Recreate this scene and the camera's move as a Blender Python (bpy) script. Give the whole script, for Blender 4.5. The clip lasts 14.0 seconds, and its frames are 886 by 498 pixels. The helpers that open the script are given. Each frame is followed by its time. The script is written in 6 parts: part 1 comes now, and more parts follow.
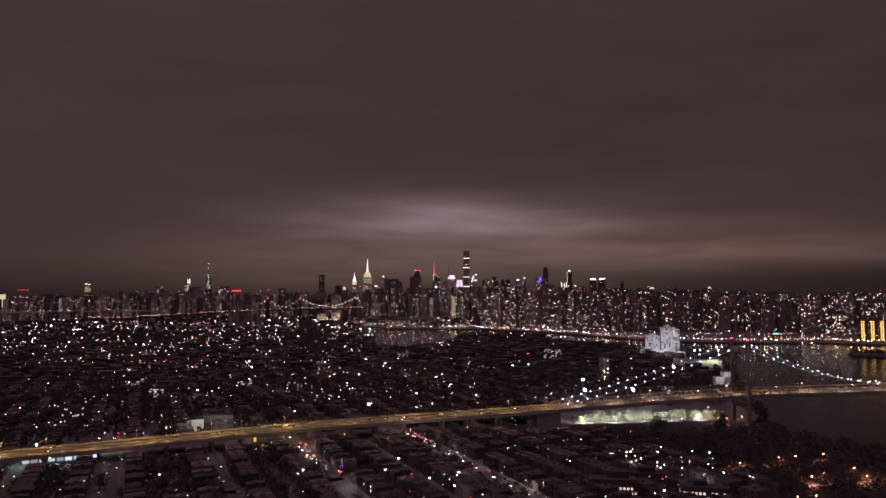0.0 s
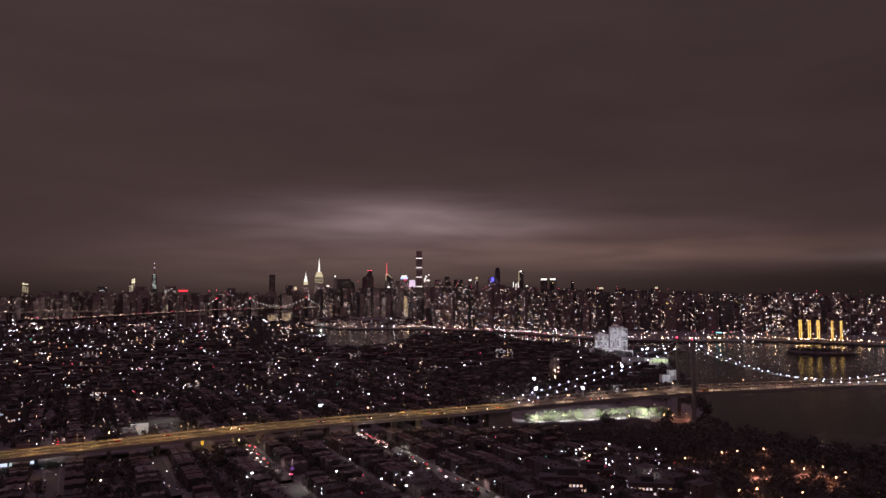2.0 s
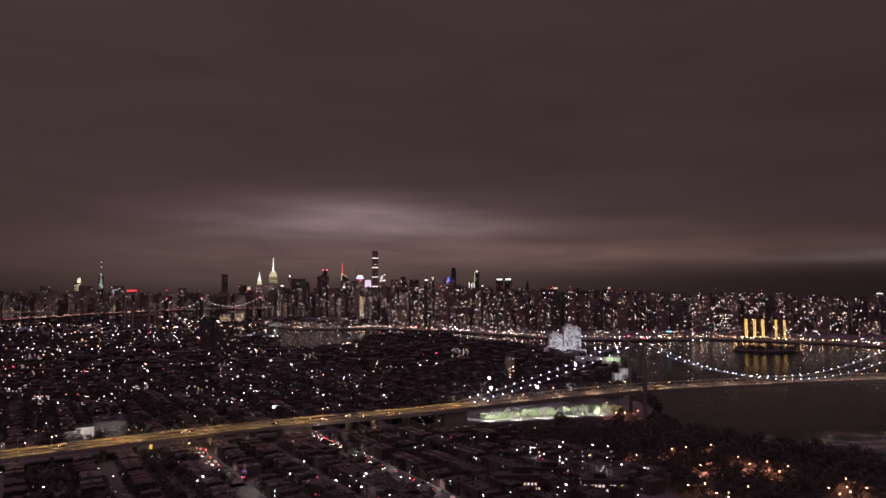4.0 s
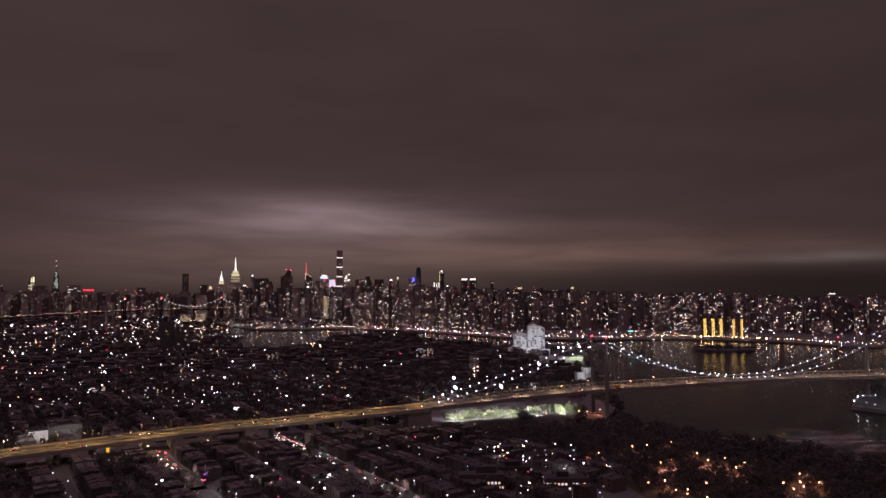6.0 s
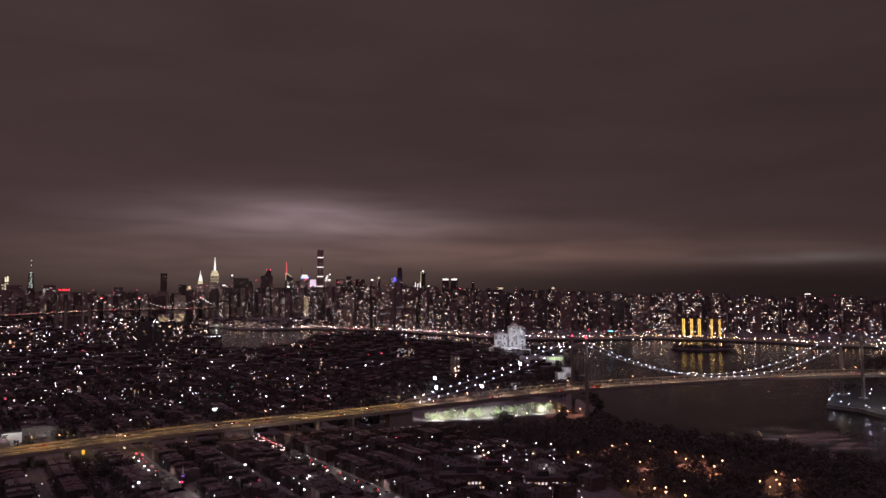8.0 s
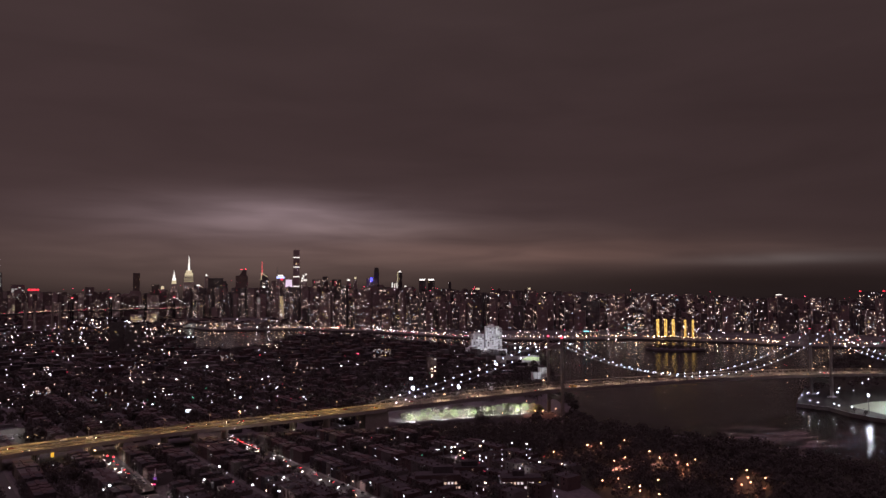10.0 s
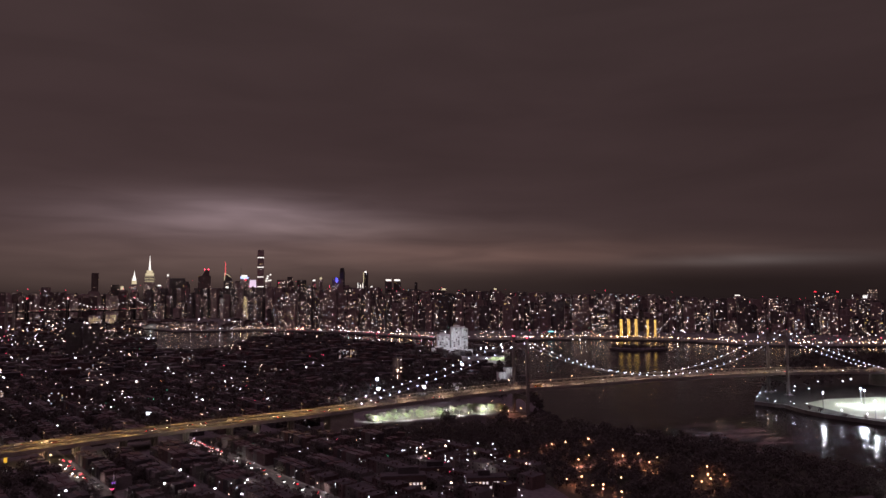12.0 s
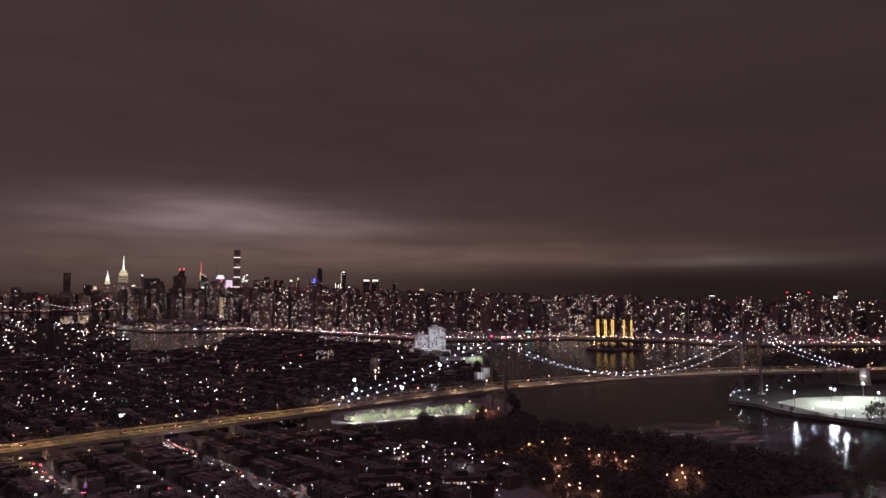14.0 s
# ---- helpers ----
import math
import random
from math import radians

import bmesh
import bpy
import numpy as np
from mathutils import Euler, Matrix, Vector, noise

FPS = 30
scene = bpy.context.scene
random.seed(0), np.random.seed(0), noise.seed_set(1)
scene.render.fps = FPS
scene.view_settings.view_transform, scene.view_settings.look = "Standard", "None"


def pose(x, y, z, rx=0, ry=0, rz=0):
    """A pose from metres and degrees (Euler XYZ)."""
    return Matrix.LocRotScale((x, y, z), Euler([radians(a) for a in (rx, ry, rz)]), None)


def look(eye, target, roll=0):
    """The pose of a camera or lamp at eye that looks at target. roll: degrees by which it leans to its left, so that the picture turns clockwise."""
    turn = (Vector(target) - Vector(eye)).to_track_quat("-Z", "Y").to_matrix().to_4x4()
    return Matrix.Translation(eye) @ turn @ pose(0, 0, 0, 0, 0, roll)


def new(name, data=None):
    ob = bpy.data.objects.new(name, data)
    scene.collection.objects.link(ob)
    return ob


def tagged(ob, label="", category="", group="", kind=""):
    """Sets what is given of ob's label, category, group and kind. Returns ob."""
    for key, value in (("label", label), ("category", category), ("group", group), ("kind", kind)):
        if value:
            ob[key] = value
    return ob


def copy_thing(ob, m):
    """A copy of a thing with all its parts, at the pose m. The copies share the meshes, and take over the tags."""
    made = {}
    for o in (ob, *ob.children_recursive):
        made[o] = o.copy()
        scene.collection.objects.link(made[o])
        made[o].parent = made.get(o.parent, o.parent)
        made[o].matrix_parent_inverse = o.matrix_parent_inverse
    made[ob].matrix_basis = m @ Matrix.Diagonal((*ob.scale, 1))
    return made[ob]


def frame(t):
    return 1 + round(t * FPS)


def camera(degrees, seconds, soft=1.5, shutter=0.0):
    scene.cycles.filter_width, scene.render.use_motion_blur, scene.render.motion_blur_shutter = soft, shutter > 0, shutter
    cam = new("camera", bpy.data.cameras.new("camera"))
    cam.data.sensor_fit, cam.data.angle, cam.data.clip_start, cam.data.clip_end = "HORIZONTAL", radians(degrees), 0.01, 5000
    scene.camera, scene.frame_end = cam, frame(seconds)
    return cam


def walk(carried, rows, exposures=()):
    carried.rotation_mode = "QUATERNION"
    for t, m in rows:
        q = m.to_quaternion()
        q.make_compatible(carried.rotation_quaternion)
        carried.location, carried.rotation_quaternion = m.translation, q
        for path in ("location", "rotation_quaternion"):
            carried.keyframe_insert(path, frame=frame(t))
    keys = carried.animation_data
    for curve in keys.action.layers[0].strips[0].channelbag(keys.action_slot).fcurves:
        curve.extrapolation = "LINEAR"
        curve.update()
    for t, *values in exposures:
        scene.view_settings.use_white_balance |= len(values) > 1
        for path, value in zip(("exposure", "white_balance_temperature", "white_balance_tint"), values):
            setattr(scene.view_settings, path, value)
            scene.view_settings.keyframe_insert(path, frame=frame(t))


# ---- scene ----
cam = camera(65.76, 14.0, soft=1.5)
EYE = 152.0
# the hovering camera drifts by a metre or two and turns: seconds, drift, yaw, pitch, lean
ROWS = [
    (0.0, 0.06, -1.51, 0.14, 0.007, 3.551, -0.372), (0.5, -0.02, -1.43, 0.15, -0.932, 3.551, -0.369),
    (1.0, -0.07, -1.35, 0.11, -1.897, 3.544, -0.369), (1.5, -0.11, -1.22, 0.07, -2.902, 3.539, -0.369),
    (2.0, -0.11, -1.07, 0.03, -3.950, 3.534, -0.370), (2.5, -0.11, -0.90, -0.02, -4.977, 3.529, -0.371),
    (3.0, -0.12, -0.73, -0.07, -5.941, 3.520, -0.370), (3.5, -0.13, -0.57, -0.10, -6.847, 3.513, -0.364),
    (4.0, -0.12, -0.42, -0.09, -7.617, 3.510, -0.358), (4.2, -0.12, -0.38, -0.08, -7.911, 3.508, -0.354),
    (6.3, -0.08, -0.19, -0.02, -10.971, 3.482, -0.304), (6.5, -0.06, -0.15, -0.01, -11.219, 3.481, -0.300),
    (7.0, 0.00, 0.00, 0.00, -11.365, 3.480, -0.290), (7.5, 0.08, 0.15, -0.03, -11.695, 3.480, -0.272),
    (8.0, 0.17, 0.29, -0.07, -12.105, 3.482, -0.254), (8.2, 0.20, 0.33, -0.08, -12.281, 3.484, -0.246),
    (10.3, 0.37, 0.56, -0.16, -14.460, 3.506, -0.164), (10.5, 0.38, 0.59, -0.17, -14.775, 3.509, -0.160),
    (11.0, 0.41, 0.69, -0.22, -15.500, 3.520, -0.156), (11.5, 0.42, 0.76, -0.30, -16.175, 3.529, -0.156),
    (12.0, 0.44, 0.81, -0.35, -16.854, 3.540, -0.154), (12.5, 0.47, 0.84, -0.37, -17.568, 3.550, -0.147),
    (13.0, 0.49, 0.88, -0.37, -18.113, 3.560, -0.135), (13.5, 0.51, 0.92, -0.37, -18.473, 3.568, -0.123),
    (14.0, 0.51, 0.96, -0.37, -18.680, 3.573, -0.112),
]


def hover(x, y, z, yaw, pitch, lean):
    a, b = radians(yaw), radians(pitch)
    eye = Vector((x, y, EYE + z))
    return look(eye, eye + Vector((-math.sin(a) * math.cos(b), math.cos(a) * math.cos(b), math.sin(b))), lean)


walk(cam, [(row[0], hover(*row[1:])) for row in ROWS],
     [(0.0, 0.22, 6300, 20), (14.0, 0.22, 6300, 20)])

# ------------------------------------------------------------------ night sky
world = bpy.data.worlds.new("night_sky")
scene.world = world
world.use_nodes = True
wt = world.node_tree
wt.nodes.clear()


def wnode(kind, **values):
    n = wt.nodes.new(kind)
    for key, value in values.items():
        n.inputs[key].default_value = value
    return n


def wmath(op, a, b=None):
    n = wt.nodes.new("ShaderNodeMath")
    n.operation = op
    for i, v in enumerate((a, b)):
        if v is None:
            continue
        if isinstance(v, (int, float)):
            n.inputs[i].default_value = v
        else:
            wt.links.new(v, n.inputs[i])
    return n.outputs[0]


sky_dir = wt.nodes.new("ShaderNodeTexCoord").outputs["Generated"]
sky_xyz = wt.nodes.new("ShaderNodeSeparateXYZ")
wt.links.new(sky_dir, sky_xyz.inputs[0])
BEAR = wmath("MULTIPLY", wmath("ARCTAN2", sky_xyz.outputs[0], sky_xyz.outputs[1]), 57.2958)
RISE = wmath("MULTIPLY", wmath("ARCSINE", sky_xyz.outputs[2]), 57.2958)
# stretched cloud layers
cloud_vec = wt.nodes.new("ShaderNodeCombineXYZ")
wt.links.new(wmath("MULTIPLY", BEAR, 0.055), cloud_vec.inputs[0])
wt.links.new(wmath("MULTIPLY", RISE, 0.26), cloud_vec.inputs[1])
cloud_noise = wnode("ShaderNodeTexNoise", Scale=1.0, Detail=4.0, Roughness=0.5, Distortion=0.4)
wt.links.new(cloud_vec.outputs[0], cloud_noise.inputs["Vector"])
CLOUD = wmath("ADD", wmath("MULTIPLY", wmath("SUBTRACT", cloud_noise.outputs[0], 0.5), 0.42), 1.0)
# the overcast is thinner up river
CLOUD = wmath("SUBTRACT", CLOUD, wmath("MULTIPLY", wmath("SUBTRACT", BEAR, 5.0), 0.003))
wisp_vec = wt.nodes.new("ShaderNodeCombineXYZ")
wt.links.new(wmath("ADD", wmath("MULTIPLY", BEAR, 0.11), wmath("MULTIPLY", RISE, 0.10)), wisp_vec.inputs[0])
wt.links.new(wmath("MULTIPLY", RISE, 0.85), wisp_vec.inputs[1])
wisp_noise = wnode("ShaderNodeTexNoise", Scale=1.0, Detail=3.0, Roughness=0.45, Distortion=0.5)
wt.links.new(wisp_vec.outputs[0], wisp_noise.inputs["Vector"])
WISP = wmath("ADD", wmath("MULTIPLY", wmath("SUBTRACT", wisp_noise.outputs[0], 0.5), 1.35), 1.0)
ramp = wt.nodes.new("ShaderNodeValToRGB")
wt.links.new(wmath("DIVIDE", wmath("ADD", RISE, 6.0), 96.0), ramp.inputs[0])
SKY_BASE = [(-6, (0.014, 0.009, 0.009)), (-0.6, (0.019, 0.0125, 0.012)), (0.9, (0.031, 0.020, 0.0185)),
            (3, (0.046, 0.029, 0.0275)), (7, (0.047, 0.0295, 0.0285)), (14, (0.047, 0.0295, 0.029)), (24, (0.049, 0.032, 0.031)),
            (32, (0.054, 0.036, 0.036)), (50, (0.23, 0.150, 0.180)), (90, (0.46, 0.29, 0.37))]
SKY_BASE = [((e + 6) / 96, c if e > 40 else (0.90 * c[0], 0.90 * c[1], 0.865 * c[2])) for e, c in SKY_BASE]
ramp.color_ramp.elements[0].position, ramp.color_ramp.elements[1].position = 0.0, 1.0
for p, c in SKY_BASE[1:-1]:
    ramp.color_ramp.elements.new(p)
for e, (p, c) in zip(ramp.color_ramp.elements, SKY_BASE):
    e.position, e.color = p, (*c, 1)
total = ramp.outputs[0]


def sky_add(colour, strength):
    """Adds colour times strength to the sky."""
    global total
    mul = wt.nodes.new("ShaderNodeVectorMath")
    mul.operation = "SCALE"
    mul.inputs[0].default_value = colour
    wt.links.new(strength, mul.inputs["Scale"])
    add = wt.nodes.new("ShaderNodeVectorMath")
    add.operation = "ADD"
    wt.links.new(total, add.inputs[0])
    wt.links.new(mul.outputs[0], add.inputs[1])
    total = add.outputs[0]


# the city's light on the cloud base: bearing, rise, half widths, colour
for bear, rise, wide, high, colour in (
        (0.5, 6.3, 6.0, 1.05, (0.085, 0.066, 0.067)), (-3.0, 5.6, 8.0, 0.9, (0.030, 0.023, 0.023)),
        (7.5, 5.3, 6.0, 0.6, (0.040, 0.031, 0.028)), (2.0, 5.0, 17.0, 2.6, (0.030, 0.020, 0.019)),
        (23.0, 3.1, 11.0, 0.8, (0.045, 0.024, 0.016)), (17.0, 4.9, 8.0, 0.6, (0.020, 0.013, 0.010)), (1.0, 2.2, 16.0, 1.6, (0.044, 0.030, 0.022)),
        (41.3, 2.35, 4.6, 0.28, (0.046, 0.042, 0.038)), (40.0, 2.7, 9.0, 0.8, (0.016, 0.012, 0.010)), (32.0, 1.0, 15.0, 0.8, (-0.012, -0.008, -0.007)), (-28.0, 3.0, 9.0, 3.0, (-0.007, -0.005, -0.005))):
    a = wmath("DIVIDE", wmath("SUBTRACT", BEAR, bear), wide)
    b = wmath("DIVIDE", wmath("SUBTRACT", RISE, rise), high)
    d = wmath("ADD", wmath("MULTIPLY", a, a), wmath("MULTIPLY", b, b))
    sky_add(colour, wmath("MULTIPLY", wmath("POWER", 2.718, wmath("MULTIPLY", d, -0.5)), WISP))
scaled = wt.nodes.new("ShaderNodeVectorMath")
scaled.operation = "SCALE"
wt.links.new(total, scaled.inputs[0])
wt.links.new(CLOUD, scaled.inputs["Scale"])
background = wt.nodes.new("ShaderNodeBackground")
wt.links.new(scaled.outputs[0], background.inputs["Color"])
world_out = wt.nodes.new("ShaderNodeOutputWorld")
wt.links.new(background.outputs[0], world_out.inputs["Surface"])

# ------------------------------------------------------------------ materials


def surface(name, colour, rough=0.8, metal=0.0, spread=0.35, scale=0.15, fine=2.0, bump=0.3, per_object=0.0):
    """A surface with variation at two scales, in metres, and fine relief."""
    m = bpy.data.materials.new(name)
    m.use_nodes = True
    nt = m.node_tree
    bsdf = nt.nodes["Principled BSDF"]
    coord = nt.nodes.new("ShaderNodeNewGeometry").outputs["Position"]
    big, small = nt.nodes.new("ShaderNodeTexNoise"), nt.nodes.new("ShaderNodeTexNoise")
    big.inputs["Scale"].default_value, small.inputs["Scale"].default_value = scale, fine
    big.inputs["Detail"].default_value = small.inputs["Detail"].default_value = 3.0
    for n in (big, small):
        nt.links.new(coord, n.inputs["Vector"])
    mix = nt.nodes.new("ShaderNodeMath")
    mix.operation = "ADD"
    nt.links.new(big.outputs[0], mix.inputs[0])
    nt.links.new(small.outputs[0], mix.inputs[1])
    span = nt.nodes.new("ShaderNodeMapRange")
    span.inputs["From Min"].default_value, span.inputs["From Max"].default_value = 0.6, 1.4
    span.inputs["To Min"].default_value, span.inputs["To Max"].default_value = 1 - spread, 1 + spread
    nt.links.new(mix.outputs[0], span.inputs["Value"])
    value = span.outputs[0]
    if per_object:
        info = nt.nodes.new("ShaderNodeObjectInfo")
        vary = nt.nodes.new("ShaderNodeMapRange")
        vary.inputs["To Min"].default_value, vary.inputs["To Max"].default_value = 1 - per_object, 1 + per_object
        nt.links.new(info.outputs["Random"], vary.inputs["Value"])
        both = nt.nodes.new("ShaderNodeMath")
        both.operation = "MULTIPLY"
        nt.links.new(value, both.inputs[0])
        nt.links.new(vary.outputs[0], both.inputs[1])
        value = both.outputs[0]
    tint = nt.nodes.new("ShaderNodeVectorMath")
    tint.operation = "SCALE"
    tint.inputs[0].default_value = colour
    nt.links.new(value, tint.inputs["Scale"])
    nt.links.new(tint.outputs[0], bsdf.inputs["Base Color"])
    bsdf.inputs["Roughness"].default_value, bsdf.inputs["Metallic"].default_value = rough, metal
    if bump:
        b = nt.nodes.new("ShaderNodeBump")
        b.inputs["Strength"].default_value, b.inputs["Distance"].default_value = bump, 0.1
        nt.links.new(small.outputs[0], b.inputs["Height"])
        nt.links.new(b.outputs[0], bsdf.inputs["Normal"])
    return m


def glow(name, colour, strength, lights=False, vary=0.0):
    """A glowing surface: a lamp, a lit window or a floodlit part. lights: it lights its surroundings too. vary: pieces
    differ in brightness.
    """
    m = bpy.data.materials.new(name)
    m.use_nodes = True
    nt = m.node_tree
    nt.nodes.clear()
    out, em = nt.nodes.new("ShaderNodeOutputMaterial"), nt.nodes.new("ShaderNodeEmission")
    em.inputs["Color"].default_value, em.inputs["Strength"].default_value = (*colour, 1), strength
    nt.links.new(em.outputs[0], out.inputs["Surface"])
    if vary:
        geo = nt.nodes.new("ShaderNodeNewGeometry")
        curve, span = nt.nodes.new("ShaderNodeMath"), nt.nodes.new("ShaderNodeMapRange")
        curve.operation, curve.inputs[1].default_value = "POWER", 3.4  # many dim ones, few bright ones
        span.inputs["To Min"].default_value, span.inputs["To Max"].default_value = strength * (1 - vary), strength * (1 + 3.5 * vary)
        nt.links.new(geo.outputs["Random Per Island"], curve.inputs[0])
        nt.links.new(curve.outputs[0], span.inputs["Value"])
        nt.links.new(span.outputs[0], em.inputs["Strength"])
    m.cycles.emission_sampling = "AUTO" if lights else "NONE"
    return m


ASPHALT = surface("asphalt", (0.055, 0.052, 0.050), 0.85, spread=0.3, scale=0.05, fine=1.0)
STREET = surface("street_asphalt", (0.085, 0.081, 0.079), 0.8, spread=0.3, scale=0.04, fine=0.8)
PAVING = surface("paving", (0.15, 0.14, 0.135), 0.85, spread=0.25, scale=0.1, fine=1.5)
SOIL = surface("yards", (0.13, 0.112, 0.12), 0.95, spread=0.5, scale=0.02, fine=0.3)
CITY_SOIL = surface("city_ground", (0.12, 0.11, 0.11), 0.95, spread=0.4, scale=0.01, fine=0.2)
GRASS = surface("grass", (0.055, 0.052, 0.035), 0.95, spread=0.4, scale=0.03, fine=0.6)
# grass with the island's unlit dark round the field put into its colour
UNLIT_GRASS = surface("unlit_grass", (0.028, 0.026, 0.018), 0.95, spread=0.4, scale=0.03, fine=0.6)
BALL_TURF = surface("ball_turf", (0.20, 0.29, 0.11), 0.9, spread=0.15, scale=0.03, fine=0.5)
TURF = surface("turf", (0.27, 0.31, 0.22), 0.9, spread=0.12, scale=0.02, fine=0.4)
CONCRETE = surface("concrete", (0.36, 0.33, 0.29), 0.85, spread=0.2, scale=0.06, fine=0.6)
STEEL = surface("bridge_steel", (0.28, 0.25, 0.24), 0.65, 0.1, spread=0.2, scale=0.08, fine=0.7)
DARK_STEEL = surface("dark_steel", (0.08, 0.08, 0.085), 0.5, 0.5, spread=0.2)
POLE = surface("lamp_pole_metal", (0.30, 0.30, 0.30), 0.45, 0.7, spread=0.1)
BARK = surface("bark", (0.07, 0.05, 0.035), 0.95, spread=0.4, scale=0.8, fine=5.0)
# brighter green copy of the leaves, with floodlighting put into its colour
LIT_LEAF = surface("floodlit_leaves", (0.135, 0.155, 0.082), 0.8, spread=0.5, scale=0.2, fine=1.2, bump=0)
LEAF = surface("leaves", (0.115, 0.100, 0.095), 0.8, spread=0.3, scale=0.2, fine=1.2, bump=0)


def let_through(m, share):
    """Leaves pass part of the light on."""
    nt = m.node_tree
    out = next(n for n in nt.nodes if n.bl_idname == "ShaderNodeOutputMaterial")
    bsdf = nt.nodes["Principled BSDF"]
    thin, mix = nt.nodes.new("ShaderNodeBsdfTranslucent"), nt.nodes.new("ShaderNodeMixShader")
    mix.inputs[0].default_value = share
    nt.links.new(bsdf.inputs["Base Color"].links[0].from_socket, thin.inputs["Color"])
    nt.links.new(bsdf.outputs[0], mix.inputs[1])
    nt.links.new(thin.outputs[0], mix.inputs[2])
    nt.links.new(mix.outputs[0], out.inputs["Surface"])


let_through(LEAF, 0.45)
BRICK = surface("brick_wall", (0.105, 0.070, 0.070), 0.9, spread=0.25, scale=0.2, fine=2.0, per_object=0.35)
STUCCO = surface("stucco_wall", (0.15, 0.135, 0.132), 0.9, spread=0.2, scale=0.2, fine=1.5, per_object=0.3)
ROOFING = surface("roof_felt", (0.066, 0.057, 0.062), 0.9, spread=0.4, scale=0.15, fine=1.0, per_object=0.4)
# far walls: the lift that haze gives is put into this paler colour
HAZY_STONE = surface("hazed_stone", (0.40, 0.31, 0.31), 0.8, spread=0.25, scale=0.02, fine=0.2, bump=0, per_object=0.3)
SEA_STONE = surface("sea_wall_stone", (0.13, 0.12, 0.11), 0.9, spread=0.4, scale=0.1, fine=0.9)
TOWER_STONE = surface("tower_stone", (0.19, 0.142, 0.142), 0.8, spread=0.25, scale=0.02, fine=0.2, bump=0, per_object=0.4)
TOWER_GLASS = surface("tower_glass_wall", (0.10, 0.087, 0.09), 0.35, spread=0.2, scale=0.02, fine=0.15, bump=0, per_object=0.3)
WHITE_WALL = surface("white_wall", (0.72, 0.72, 0.72), 0.8, spread=0.12, scale=0.05, fine=0.5)
DARK_GLASS = surface("dark_window_glass", (0.02, 0.02, 0.022), 0.1, spread=0.1, bump=0)
RUBBER = surface("rubber", (0.02, 0.02, 0.02), 0.9, spread=0.1, bump=0)
PAINTS = [surface(n, c, 0.3, 0.2, spread=0.08, bump=0) for n, c in (
    ("white_car_paint", (0.7, 0.7, 0.7)), ("black_car_paint", (0.02, 0.02, 0.022)), ("grey_car_paint", (0.2, 0.2, 0.21)),
    ("red_car_paint", (0.35, 0.03, 0.03)), ("yellow_cab_paint", (0.75, 0.45, 0.04)))]

FAR_BRIDGE_LAMP = glow("far_bridge_lamp", (1.0, 0.93, 0.84), 5.0)
FAR_BRIDGE_AMBER = glow("far_bridge_amber", (1.0, 0.62, 0.36), 4.2, vary=0.6)
STREET_LAMP = glow("street_lamp_glass", (0.93, 0.94, 1.0), 5.0)
WHITE_LAMP = glow("white_lamp", (0.86, 0.92, 1.0), 52.0, lights=True)
COOL_LAMP = glow("necklace_lamp_glass", (0.66, 0.74, 1.0), 7.0)
WARM_LAMP = glow("sodium_lamp", (1.0, 0.50, 0.24), 14.0, lights=True)
SHADED_LAMP = glow("shielded_sodium_lamp", (1.0, 0.62, 0.28), 1.6)
FLOOD_LAMP = glow("floodlight_lamp", (0.80, 0.88, 1.0), 24.0, lights=True)
ISLE_FLOOD = glow("field_floodlight_lamp", (0.84, 0.91, 1.0), 32.0, lights=True)
RED_BEACON = glow("red_beacon", (1.0, 0.03, 0.06), 14.0)
HEAD_LAMP = glow("headlight_glass", (1.0, 0.95, 0.88), 12.0)
TAIL_LAMP = glow("tail_light_glass", (1.0, 0.04, 0.05), 7.0)
SHORE_WHITE = glow("quay_lamp", (1.0, 0.92, 0.92), 11.0, lights=True, vary=0.9)
SHORE_WARM = glow("quay_lamp_warm", (1.0, 0.60, 0.28), 16.0, lights=True, vary=0.9)
FAR_WHITE = glow("far_white_lamp", (0.95, 0.90, 0.98), 3.5, vary=0.96)
FAR_WARM = glow("far_warm_lamp", (1.0, 0.70, 0.48), 3.3, vary=0.96)
FAR_ORANGE = glow("far_orange_lamp", (1.0, 0.48, 0.22), 2.8, vary=0.96)
FAR_RED = glow("far_red_lamp", (1.0, 0.06, 0.12), 3.2, vary=0.6)
FAR_GREEN = glow("far_green_lamp", (0.15, 1.0, 0.55), 1.6, vary=0.6)
ROOM_WARM = glow("warm_lit_window", (1.0, 0.68, 0.48), 0.98, vary=0.9)
ROOM_WHITE = glow("white_lit_window", (1.0, 0.85, 0.80), 0.98, vary=0.9)
ROOM_COOL = glow("cool_lit_window", (0.75, 0.88, 1.0), 0.9, vary=0.9)
ROOM_YELLOW = glow("yellow_lit_window", (1.0, 0.70, 0.22), 1.2, vary=0.6)
YELLOW_FRONT = glow("yellow_stair_light", (1.0, 0.62, 0.14), 1.3)
ROOMS = [ROOM_WARM, ROOM_WHITE, ROOM_COOL, ROOM_YELLOW]
HOUSE_LIT = glow("house_lit_window", (1.0, 0.74, 0.42), 2.2)
HOUSE_LIT_COOL = glow("house_cool_window", (0.85, 0.93, 1.0), 2.4)

